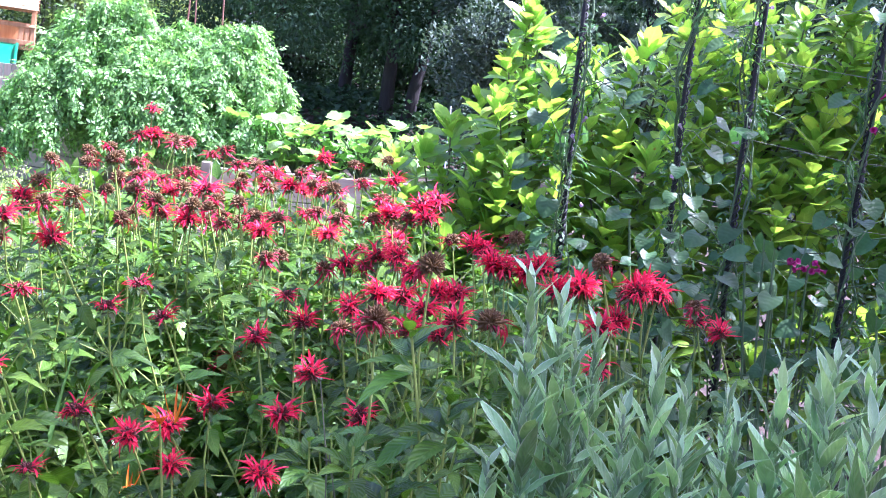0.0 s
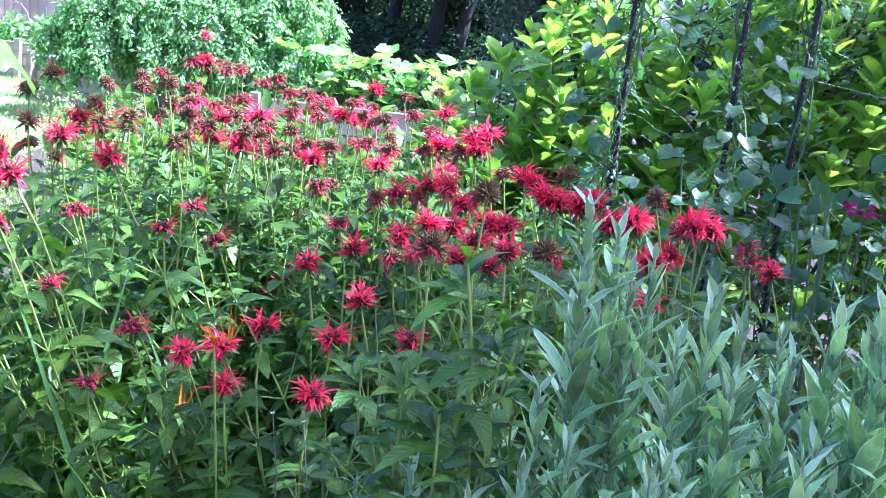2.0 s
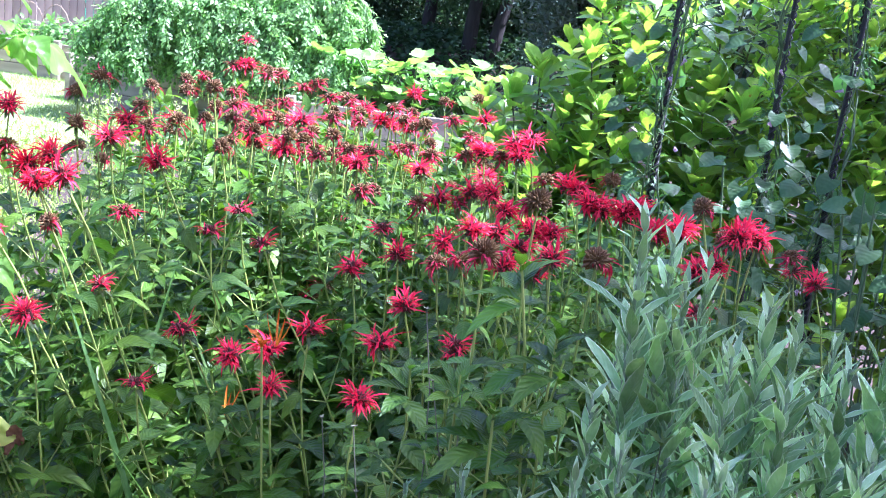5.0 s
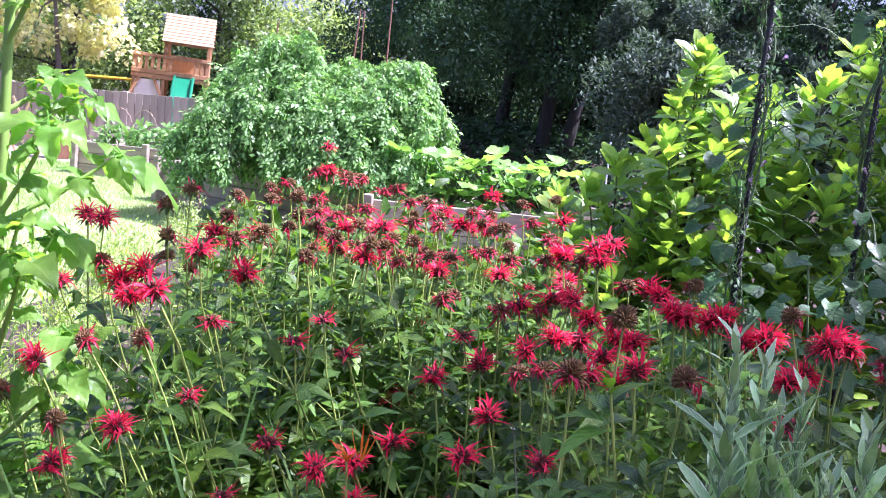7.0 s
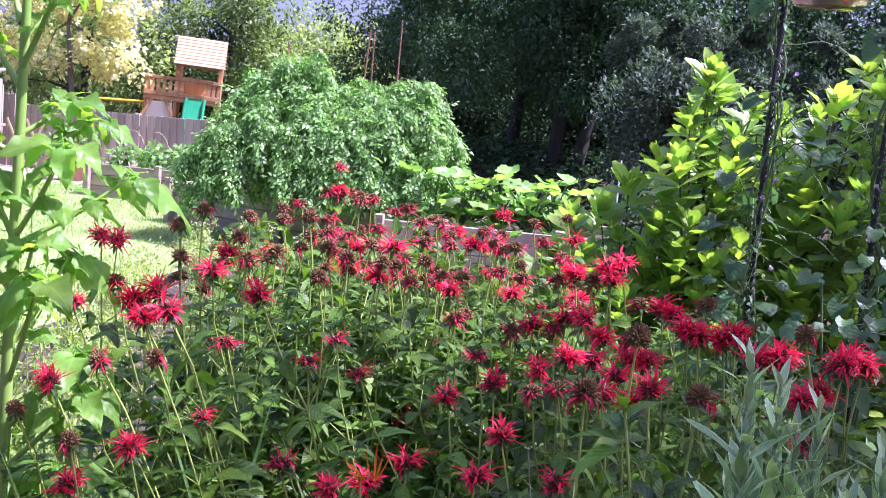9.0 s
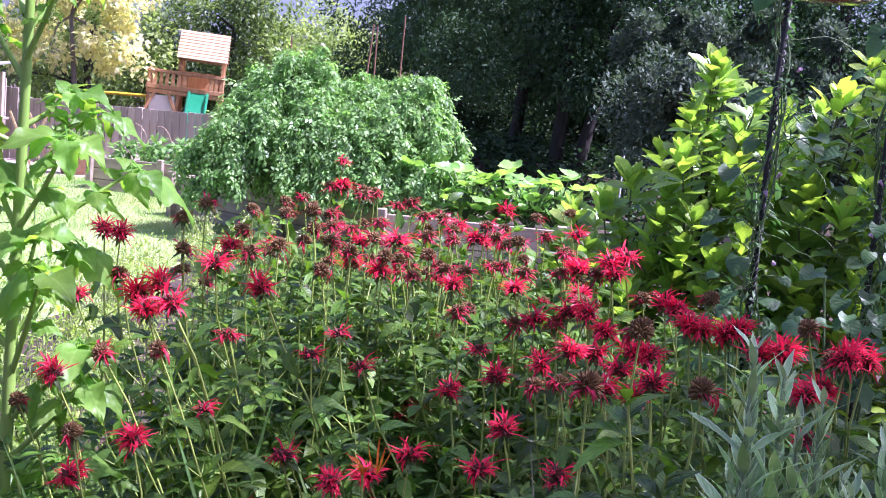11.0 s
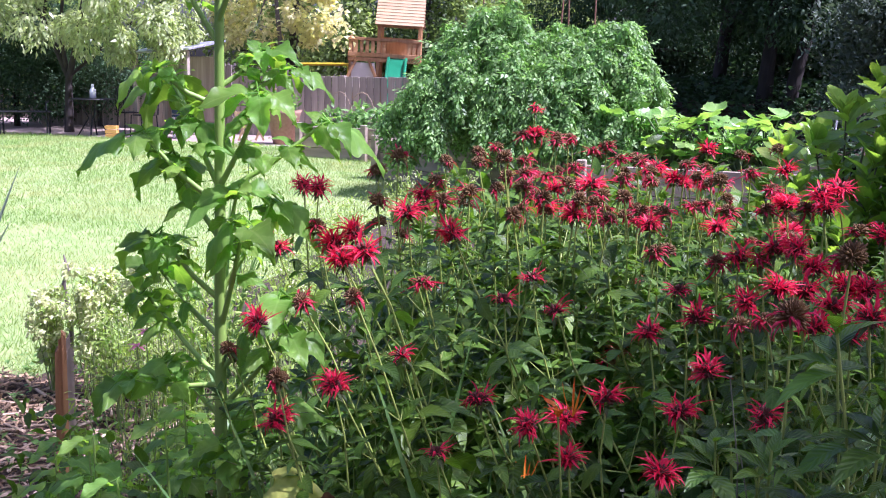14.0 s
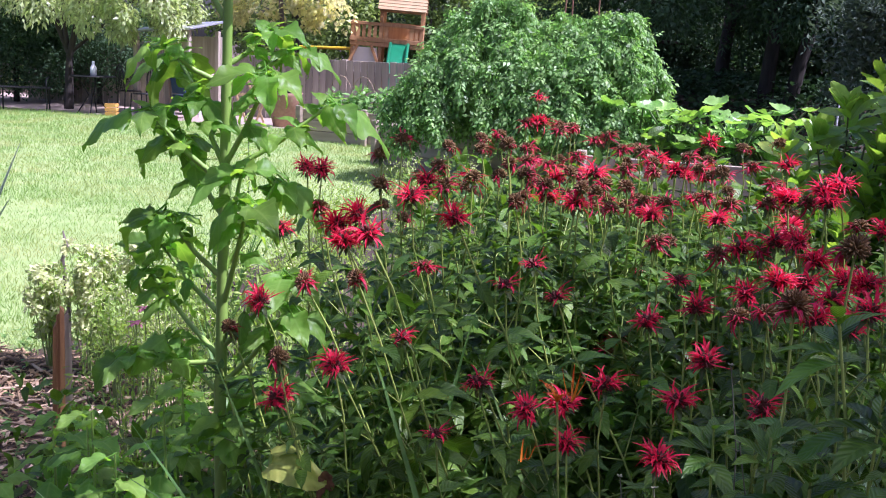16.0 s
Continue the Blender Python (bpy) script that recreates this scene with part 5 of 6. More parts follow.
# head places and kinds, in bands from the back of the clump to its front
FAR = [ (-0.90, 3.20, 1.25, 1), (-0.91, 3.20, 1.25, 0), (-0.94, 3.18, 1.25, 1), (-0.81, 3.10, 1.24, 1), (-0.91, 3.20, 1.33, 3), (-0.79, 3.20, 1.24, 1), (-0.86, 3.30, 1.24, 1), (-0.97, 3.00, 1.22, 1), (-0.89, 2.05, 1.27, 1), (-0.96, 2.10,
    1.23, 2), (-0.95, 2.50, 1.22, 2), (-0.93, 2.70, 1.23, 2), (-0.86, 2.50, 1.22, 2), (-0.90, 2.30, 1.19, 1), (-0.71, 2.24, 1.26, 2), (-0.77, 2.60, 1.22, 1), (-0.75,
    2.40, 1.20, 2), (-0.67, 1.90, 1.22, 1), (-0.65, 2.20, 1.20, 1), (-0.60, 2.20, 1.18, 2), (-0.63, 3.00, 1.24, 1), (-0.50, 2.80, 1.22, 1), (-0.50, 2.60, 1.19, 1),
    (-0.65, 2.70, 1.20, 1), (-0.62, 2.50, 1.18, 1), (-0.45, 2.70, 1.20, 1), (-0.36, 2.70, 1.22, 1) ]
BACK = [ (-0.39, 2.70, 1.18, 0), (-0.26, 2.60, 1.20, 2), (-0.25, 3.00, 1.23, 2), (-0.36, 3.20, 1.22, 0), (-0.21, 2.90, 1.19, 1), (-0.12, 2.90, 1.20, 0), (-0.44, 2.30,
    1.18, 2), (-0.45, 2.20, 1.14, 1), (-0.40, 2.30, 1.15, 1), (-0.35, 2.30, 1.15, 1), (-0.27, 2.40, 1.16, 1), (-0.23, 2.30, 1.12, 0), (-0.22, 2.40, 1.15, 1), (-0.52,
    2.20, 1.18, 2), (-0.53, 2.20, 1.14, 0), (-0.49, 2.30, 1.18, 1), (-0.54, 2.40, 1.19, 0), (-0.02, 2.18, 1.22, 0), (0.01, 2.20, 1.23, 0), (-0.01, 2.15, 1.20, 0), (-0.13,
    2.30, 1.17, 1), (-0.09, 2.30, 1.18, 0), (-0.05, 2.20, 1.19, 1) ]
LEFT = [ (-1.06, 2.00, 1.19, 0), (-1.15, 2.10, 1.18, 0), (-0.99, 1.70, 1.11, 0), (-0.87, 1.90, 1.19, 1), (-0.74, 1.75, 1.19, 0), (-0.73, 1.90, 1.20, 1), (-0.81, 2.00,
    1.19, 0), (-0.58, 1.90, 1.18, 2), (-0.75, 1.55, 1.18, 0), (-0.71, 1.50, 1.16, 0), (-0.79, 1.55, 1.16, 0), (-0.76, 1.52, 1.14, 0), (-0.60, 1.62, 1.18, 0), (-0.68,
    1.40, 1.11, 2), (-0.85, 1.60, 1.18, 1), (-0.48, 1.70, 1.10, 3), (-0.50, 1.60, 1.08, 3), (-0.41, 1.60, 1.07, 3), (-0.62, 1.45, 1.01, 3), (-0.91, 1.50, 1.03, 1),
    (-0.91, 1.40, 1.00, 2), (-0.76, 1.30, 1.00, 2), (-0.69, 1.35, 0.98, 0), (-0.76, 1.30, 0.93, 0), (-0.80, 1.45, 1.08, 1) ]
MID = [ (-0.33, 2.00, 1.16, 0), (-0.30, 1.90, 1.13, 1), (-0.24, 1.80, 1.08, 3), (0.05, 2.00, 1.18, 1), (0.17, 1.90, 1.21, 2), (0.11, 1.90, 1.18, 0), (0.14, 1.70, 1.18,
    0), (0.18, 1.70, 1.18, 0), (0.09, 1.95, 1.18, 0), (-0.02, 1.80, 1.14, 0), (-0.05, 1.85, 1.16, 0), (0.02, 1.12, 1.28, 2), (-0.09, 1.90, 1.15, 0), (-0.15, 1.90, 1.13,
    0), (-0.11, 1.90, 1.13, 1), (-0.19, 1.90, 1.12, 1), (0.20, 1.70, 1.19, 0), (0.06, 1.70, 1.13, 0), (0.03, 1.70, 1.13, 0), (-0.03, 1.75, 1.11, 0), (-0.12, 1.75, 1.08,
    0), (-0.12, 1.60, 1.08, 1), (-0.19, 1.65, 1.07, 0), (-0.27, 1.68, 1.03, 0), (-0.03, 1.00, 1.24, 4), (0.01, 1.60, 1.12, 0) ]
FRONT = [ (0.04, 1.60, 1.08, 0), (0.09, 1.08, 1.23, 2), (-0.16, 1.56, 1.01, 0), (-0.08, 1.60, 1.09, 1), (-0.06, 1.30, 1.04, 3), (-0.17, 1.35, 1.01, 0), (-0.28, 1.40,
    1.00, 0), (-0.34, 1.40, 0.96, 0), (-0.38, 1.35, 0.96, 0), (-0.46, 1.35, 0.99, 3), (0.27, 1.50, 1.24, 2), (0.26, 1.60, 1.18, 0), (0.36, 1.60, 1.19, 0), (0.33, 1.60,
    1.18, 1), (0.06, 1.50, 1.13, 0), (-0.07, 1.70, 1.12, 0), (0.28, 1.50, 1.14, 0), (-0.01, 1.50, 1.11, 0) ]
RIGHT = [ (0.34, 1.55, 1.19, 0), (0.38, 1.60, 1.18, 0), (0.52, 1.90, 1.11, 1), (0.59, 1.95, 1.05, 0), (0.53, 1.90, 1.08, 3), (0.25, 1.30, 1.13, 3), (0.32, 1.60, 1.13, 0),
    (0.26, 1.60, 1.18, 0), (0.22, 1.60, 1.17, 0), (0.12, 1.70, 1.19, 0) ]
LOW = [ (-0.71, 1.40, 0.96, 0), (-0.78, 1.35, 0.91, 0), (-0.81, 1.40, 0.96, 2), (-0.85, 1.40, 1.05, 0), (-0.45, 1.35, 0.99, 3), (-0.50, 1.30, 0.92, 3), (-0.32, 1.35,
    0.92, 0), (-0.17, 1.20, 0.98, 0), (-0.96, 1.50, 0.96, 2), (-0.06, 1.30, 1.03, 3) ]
bq = random.Random(3)


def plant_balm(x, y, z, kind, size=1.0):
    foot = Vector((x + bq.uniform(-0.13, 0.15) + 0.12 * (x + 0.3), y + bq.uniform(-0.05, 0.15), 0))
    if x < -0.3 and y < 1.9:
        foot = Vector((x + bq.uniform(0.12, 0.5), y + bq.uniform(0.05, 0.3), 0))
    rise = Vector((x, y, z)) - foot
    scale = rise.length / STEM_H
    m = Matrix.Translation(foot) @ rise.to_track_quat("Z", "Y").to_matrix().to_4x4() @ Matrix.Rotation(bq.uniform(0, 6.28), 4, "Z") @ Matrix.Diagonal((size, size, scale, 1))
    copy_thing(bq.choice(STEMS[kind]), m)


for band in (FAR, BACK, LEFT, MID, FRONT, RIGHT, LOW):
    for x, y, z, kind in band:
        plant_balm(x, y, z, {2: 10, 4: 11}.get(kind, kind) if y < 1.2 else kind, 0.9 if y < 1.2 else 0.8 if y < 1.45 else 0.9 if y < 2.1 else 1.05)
# broad-leaved shoots in front, beside the sage
for x, y, z in ((0.005, 0.92, 1.27), (0.05, 0.9, 1.21), (0.0, 0.86, 1.14), (-0.035, 0.9, 1.15), (-0.1, 1.1, 1.08), (0.07, 1.05, 1.13)):
    plant_balm(x, y, z, 9, 0.95)
# lower stems between them
for i in range(175):
    x, y = bq.uniform(-0.95, 0.5), 1.7 + 1.6 * bq.random()
    plant_balm(x - 0.14 * (y - 1.4), y, bq.uniform(0.74, 1.08) + 0.06 * (y - 1.4), 6 if i % 25 == 7 else 5, 0.95)
# leaning shoots at the front
for i in range(15):
    x, y = bq.uniform(-0.95, 0.0), bq.uniform(1.3, 1.55)
    plant_balm(x, y, bq.uniform(0.7, 0.98), 5, 1.05)
# the crowd of heads at the back of the clump
for i in range(60):
    y = bq.uniform(2.1, 3.3)
    x = bq.uniform(-0.98, 0.12) - (0.1 if i % 3 else -0.1) * (y - 2.1)
    x = min(x, -0.05 - 0.1 * (y - 2.1))
    plant_balm(x, y, 1.07 + 0.05 * (y - 2.1) + 0.13 * bq.random() ** 1.5, (7, 6, 8, 6, 8, 6, 6, 8)[i % 8], 1.02)
for kinds in STEMS.values():
    for t in kinds:
        for o in (*t.children_recursive, t):
            bpy.data.objects.remove(o)

# leafy floor of the flower clump
g = Geo()
k = 4200
centres = np.stack([rng.uniform(-1.2, 0.85, 60), rng.uniform(1.8, 3.3, 60), rng.uniform(0.1, 0.52, 60)], 1)
bush_leaves(g, leaf(0.075, 0.034, 5, "ovate", 0.2, 0.4, 0.02, 0.07), centres, np.full(60, 0.2), k, (0.7, 1.2), 0.6, -0.1, 0.1)
tagged(new("undergrowth", g.mesh("undergrowth", BALM_LEAF)), "dense low green leaves under the flowers", "foliage", kind="stuff")

g = Geo()
centres = np.stack([rng.uniform(-2.1, -0.8, 50), rng.uniform(1.75, 3.2, 50), rng.uniform(0.05, 0.36, 50)], 1)
bush_leaves(g, leaf(0.06, 0.03, 4, "ovate", 0.2, 0.4, 0.02, 0.07), centres, np.full(50, 0.18), 2600, (0.6, 1.2), 0.6, 0.1, 0.1)
tagged(new("undergrowth", g.mesh("undergrowth", BALM_LEAF)), "low tangled green leaves beside the mulch", "foliage", kind="stuff")

for n, (x, y, h) in enumerate(((-1.15, 3.5, 0.8), (-0.85, 3.8, 0.85), (-0.55, 3.5, 0.85), (-0.3, 3.9, 0.66), (-0.05, 3.45, 0.6), (0.15, 3.2, 0.6), (-0.7, 4.4, 0.62), (-0.2, 4.6, 0.6), (-1.3, 4.2, 0.7), (0.3, 2.9, 0.6), (0.5, 2.75, 0.6))):
    c = thing("leafy_clump", "dense clump of plain green leaves behind the flowers", "plant", "green clumps", m=pose(x, y, 0))
    g, s = Geo(), Geo()
    tops = [(R.uniform(-0.22, 0.22), R.uniform(-0.22, 0.22), (h + 0.16) * R.uniform(0.4, 1.05)) for _ in range(14)]
    for t in tops:
        s.add(tube([(t[0] * 0.3, t[1] * 0.3, 0), (t[0] * 0.7, t[1] * 0.7, t[2] * 0.6), t], [0.004, 0.003, 0.002], 4))
    bush_leaves(g, leaf(0.075, 0.034, 4, "ovate", 0.2, 0.4, 0.02, 0.06), np.array(tops), np.full(14, 0.13), 400, (0.7, 1.2), 0.6, 0.0, 0.1)
    tagged(part("leaves", g, BALM_LEAF, c), kind="stuff")
    tagged(part("stem_mass", s, BALM_STEM, c), kind="stuff")

# ---- white sage in the foreground ----
SAGE_SHAPES = [leaf(0.08, 0.0185, 8, "sage", f, d, 0.015, 0, 2, t) for f, d, t in ((0.3, 0.06, 0), (0.2, 0.18, 0.1), (0.4, -0.12, -0.08), (0.25, 0.1, 0.12))]
SAGE_SMALL = [leaf(0.072, 0.019, 5, "sage", f, d, 0, 0, 1, t) for f, d, t in ((0.35, 0.1, 0), (0.45, -0.1, -0.08))]
SAGE = [Geo().add(s).mesh("leaf", SAGE_LEAF) for s in SAGE_SHAPES]
sq = random.Random(8)


def sage(x, y, z, size=1.0, joined=False):
    """A branch that ends at (x, y, z) in a rosette, with pairs of leaves below it."""
    foot = Vector((0.38 + (x - 0.38) * 0.55, 0.98 + (y - 0.98) * 0.55, 0))
    tip = Vector((x, y, z))
    top = thing("white_sage", "upright white sage branch with grey-green felted leaves", "sage", "white sage branches", m=Matrix.Translation(foot))
    tip = tip - foot
    mid = Vector((tip.x * 0.8, tip.y * 0.8, tip.z * 0.55))
    pts = [Vector((0, 0, 0)), mid * 0.5, mid, (mid + tip) / 2 + Vector((sq.uniform(-0.01, 0.01), 0, 0)), tip]
    part("stem", Geo().add(tube(pts, [0.006, 0.0045, 0.0035, 0.0025, 0.0015], 6)), SAGE_STEM, top)
    bunch, fresh = Geo(), Geo()
    turn = sq.uniform(0, 3)
    for i in range(20):
        u = i / 19
        p = tip - (tip - mid).normalized() * (0.006 + 0.36 * u ** 1.15)
        rise = 2.8 - 2.2 * u ** 0.7
        for s in range(2):
            a = turn + i * 1.571 + s * 3.1416 + sq.uniform(-0.5, 0.5)
            L = size * 0.7 * (0.55 + 0.75 * min(1, u * 2.2)) * sq.uniform(0.75, 1.2) * (1 if u < 0.75 else 0.9)
            m = aim(p, (math.cos(a), math.sin(a), rise * sq.uniform(0.3, 1.35)), (-math.cos(a) * 0.3, -math.sin(a) * 0.3, 1), L)
            if i < 2:
                fresh.add(SAGE_SHAPES[sq.randrange(4)], m)
            elif joined or i % 4 == 3:
                bunch.add(SAGE_SHAPES[sq.randrange(4)], m)
            else:
                part("leaf", SAGE[sq.randrange(4)], None, top, m=m)
            if i > 1:
                for e in (-0.7, 0.0, 0.7):
                    (fresh if i < 11 or e == 0 else bunch).add(SAGE_SMALL[sq.randrange(2)], aim(p + Vector((0, 0, 0.004)), (math.cos(a + e), math.sin(a + e), rise * 1.2 + 0.4), (0, 0, 1), L * sq.uniform(0.35, 0.6)))
    tagged(part("lower_leaves", bunch, SAGE_LEAF, top), kind="stuff")
    tagged(part("young_leaves", fresh, SAGE_YOUNG, top, "pale felted young leaves"), kind="stuff")


SAGE_TIPS = [(0.115, 0.92, 1.315, 1.05), (0.185, 0.95, 1.27, 0.9), (0.27, 0.92, 1.215, 1.1), (0.41, 0.98, 1.19, 1.05), (0.52, 0.92, 1.22, 1.15), (0.12, 1.02, 1.17, 0.9),
             (0.33, 0.84, 1.14, 1.05), (0.2, 0.82, 1.12, 1.0), (0.44, 0.8, 1.12, 1.1), (0.36, 1.08, 1.17, 0.9), (0.6, 1.05, 1.16, 1.0), (0.08, 0.85, 1.08, 0.9), (0.28, 0.76, 1.07, 1.0), (-0.02, 0.88, 1.05, 0.8),
             (0.55, 0.8, 1.1, 1.1), (0.24, 1.06, 1.16, 0.85), (0.15, 0.76, 1.03, 0.95), (0.4, 0.72, 1.04, 1.0), (0.48, 1.12, 1.12, 0.9), (0.02, 0.78, 0.98, 0.85), (0.68, 0.95, 1.16, 1.1), (-0.08, 0.95, 1.0, 0.7), (0.3, 0.98, 1.12, 1.0)]
for x, y, z, size in SAGE_TIPS:
    sage(x, y, z, size)
for x, y, z, size in ((0.147, 0.94, 1.29, 0.9), (0.243, 0.93, 1.245, 1.0), (0.359, 0.92, 1.245, 1.1), (0.385, 0.9, 1.23, 1.0), (0.316, 0.9, 1.2, 1.0), (0.163, 0.93, 1.25, 0.9), (0.21, 0.9, 1.2, 1.0), (0.09, 0.9, 1.14, 0.95), (0.036, 0.86, 1.04, 0.95), (0.122, 0.88, 1.1, 0.95), (0.4, 0.88, 1.18, 1.1), (0.26, 0.88, 1.17, 1.0), (0.35, 0.84, 1.1, 1.05), (0.22, 0.84, 1.1, 1.0), (0.5, 0.84, 1.15, 1.15), (0.45, 0.78, 1.06, 1.1), (0.39, 0.88, 1.27, 1.15), (0.395, 0.8, 1.235, 1.15), (0.455, 0.95, 1.25, 1.1), (0.14, 0.7, 1.02, 0.9), (0.2, 0.68, 1.06, 0.95), (0.26, 0.7, 1.1, 0.9), (0.31, 0.68, 1.08, 0.95), (0.08, 0.72, 1.0, 0.85), (0.18, 0.78, 1.12, 0.9), (0.3, 0.78, 1.15, 0.95), (0.24, 0.64, 1.02, 0.85)):
    sage(x, y, z, size, True)
for i in range(12):
    x, y = sq.uniform(0.0, 0.75), sq.uniform(0.75, 1.2)
    sage(x, y, 1.06 + 0.12 * (y - 0.8) - sq.uniform(0, 0.1), sq.uniform(0.8, 1.1), True)

# dry and budding flower stalks of the sage
bud = leaf(0.017, 0.0085, 4, "ovate", 0.4, 0.2)
for n, (x, y, z, fresh) in enumerate(((-0.085, 1.0, 1.17, 0), (-0.06, 0.98, 1.1, 0), (-0.14, 1.02, 1.02, 0), (-0.03, 0.97, 1.1, 1), (0.16, 0.92, 1.09, 1), (0.22, 0.86, 1.05, 1), (-0.2, 1.08, 1.0, 0))):
    st = thing("sage_flower_stalk", "thin knotted grey sage stalk with pale green buds" if fresh else "thin dry knotted grey sage flower stalk", "flower stalk", "sage stalks", m=pose(x, y, 0))
    pts = [Vector((0.1 - 0.1 * i / 14 + 0.009 * math.sin(i * 1.1 + n), 0.006 * math.cos(i * 1.3), z * i / 14)) for i in range(15)]
    part("stem", Geo().add(tube(pts, [0.0013 - 0.0006 * i / 14 for i in range(15)], 5)), STALK, st)
    g = Geo()
    for i in range(9, 15):
        for s in range(5):
            a = s * 1.257 + i
            g.add(bud, aim(pts[i], (math.cos(a), math.sin(a), 1.1), (0, 0, 1), (1.3 if fresh and i > 11 else 0.35) * sq.uniform(0.7, 1.2)))
    tagged(part("bud_mass", g, BUD if fresh else STALK, st), kind="stuff")

# ---- tall thick-stemmed plant with lobed leaves ----
tall = thing("tall_plant", "tall green plant with a thick ridged stem and drooping lobed leaves", "plant", m=pose(-0.985, 1.5, 0))
tq = random.Random(17)
part("main_stem", Geo().add(tube([(0.005, 0, 0), (0, 0, 0.3), (-0.008, 0, 0.8), (0.0, 0, 1.2), (0.008, 0.0, 1.6), (0.02, 0, 2.1)], [0.0128, 0.0124, 0.0112, 0.0096, 0.0076, 0.0038], 9)), TALL_STEM, tall)
LOBED = []
for L, w, f, d, t, wav in ((0.095, 0.072, -0.3, 0.65, 0.0, 0.085), (0.085, 0.062, 0.25, 0.5, 0.14, 0.09), (0.1, 0.07, -0.45, 0.8, -0.14, 0.08), (0.078, 0.054, 0.3, 0.4, 0.12, 0.09)):
    LOBED.append(Geo().add(tube([(0, -0.03, 0.008), (0, -0.014, 0.003), (0, 0.004, 0)], [0.0019, 0.0016, 0.0011], 4)).add(leaf(L, w, 18, "rhomb", f, d, wav, 0, 2, t)).mesh("leaf", TALL_LEAF))
SMALL_LOBED = leaf(0.05, 0.028, 7, "rhomb", 0.3, 0.4, 0.05)
# branches: height on the stem, the rise and reach of the stalk, then where its end leaf hangs from there
BRANCHES = [(1.31, -0.13, 0.12, -0.15, -0.07), (1.22, -0.1, 0.12, -0.1, -0.01), (1.16, -0.09, 0.13, -0.17, -0.08), (1.05, -0.09, 0.11, -0.2, -0.09), (0.98, -0.18, 0.1, -0.14, -0.06), (0.9, -0.19, 0.13, -0.08, -0.07),
            (0.9, -0.14, 0.01, -0.08, -0.07), (0.83, -0.1, 0.1, -0.06, -0.06), (1.25, 0.11, 0.16, 0.03, -0.05), (1.24, 0.16, 0.12, 0.11, -0.02), (1.07, 0.07, 0.15, 0.03, -0.05), (1.01, 0.09, 0.19, 0.12, 0.0),
            (0.93, 0.12, 0.14, 0.06, -0.03), (0.86, 0.15, 0.16, 0.05, -0.05), (1.39, 0.09, 0.06, 0.08, -0.02), (1.42, 0.05, 0.06, 0.05, 0.0), (1.39, -0.07, 0.06, -0.06, -0.03), (1.25, -0.05, 0.11, -0.03, -0.02),
            (1.11, 0.06, 0.14, 0.03, 0.03), (0.84, 0.04, -0.01, -0.02, -0.07), (0.75, -0.09, -0.03, -0.02, -0.07), (0.77, 0.06, 0.05, 0.03, -0.03),
            (1.5, -0.08, 0.13, -0.06, -0.03), (1.52, 0.09, 0.15, 0.07, -0.02), (1.57, 0.05, 0.12, 0.05, -0.04), (1.6, -0.06, 0.12, -0.05, -0.03), (1.66, 0.06, 0.12, 0.04, -0.03), (1.72, -0.04, 0.1, -0.05, -0.03)]
for n, (z, dx, rise, hx, hz) in enumerate(BRANCHES):
    dy = (0.05, -0.07, 0.0, -0.04, 0.07)[n % 5]
    base, tip = Vector((0, 0, z)), Vector((dx, dy, z + rise))
    mid = base + (tip - base) * 0.5 + Vector((0, 0, -0.008))
    br = part("branch", Geo().add(tube([base, mid, tip], [0.0055, 0.0045, 0.0028], 6)), TALL_STEM, tall)
    small, young = (1.0 if z < 1.35 else 0.72), Geo()
    a = math.atan2(dy + tq.uniform(-0.05, 0.05), hx)
    part("leaf", LOBED[tq.randrange(4)], None, br, m=aim(tip + Vector((math.cos(a), math.sin(a), 0)) * 0.03, (math.cos(a), math.sin(a) * 0.6, hz / (abs(hx) + 0.03)), (tq.uniform(-0.2, 0.2), -0.45, 1), small * min(1.35, 0.75 + 3.0 * abs(hx))))
    for j in range(9):
        u = 1.0 if j < 4 else tq.uniform(0.45, 0.95)
        p = base + (tip - base) * u
        e = a + (1 if j % 2 else -1) * tq.uniform(0.5, 2.3)
        size = (0.85, 0.7, 0.6, 0.5)[j] * tq.uniform(0.85, 1.15) if j < 4 else tq.uniform(0.3, 0.55)
        off = Vector((math.cos(e), math.sin(e), 0.15)) * 0.03 * size
        part("leaf", LOBED[tq.randrange(4)], None, br, m=aim(p + off, (math.cos(e), math.sin(e), tq.uniform(-0.7, 0.35)), (tq.uniform(-0.4, 0.4), -0.5, 1), 1.12 * size * small))
        young.add(SMALL_LOBED, aim(p, (math.cos(e + 1.2), math.sin(e + 1.2), tq.uniform(0.0, 1.2)), (0, -0.2, 1), tq.uniform(0.5, 1.0)))
    tagged(part("young_leaves", young, TALL_LEAF, br), kind="stuff")
old = thing("yellow_leaf", "large yellowing leaf with a brown withered edge on a stalk", "leaf", m=pose(-0.715, 1.3, 0.035))
part("stalk", Geo().add(tube([(-0.1, 0.03, 0), (-0.09, 0.03, 0.5), (-0.055, 0, 0.803)], 0.003, 5)), TALL_STEM, old)
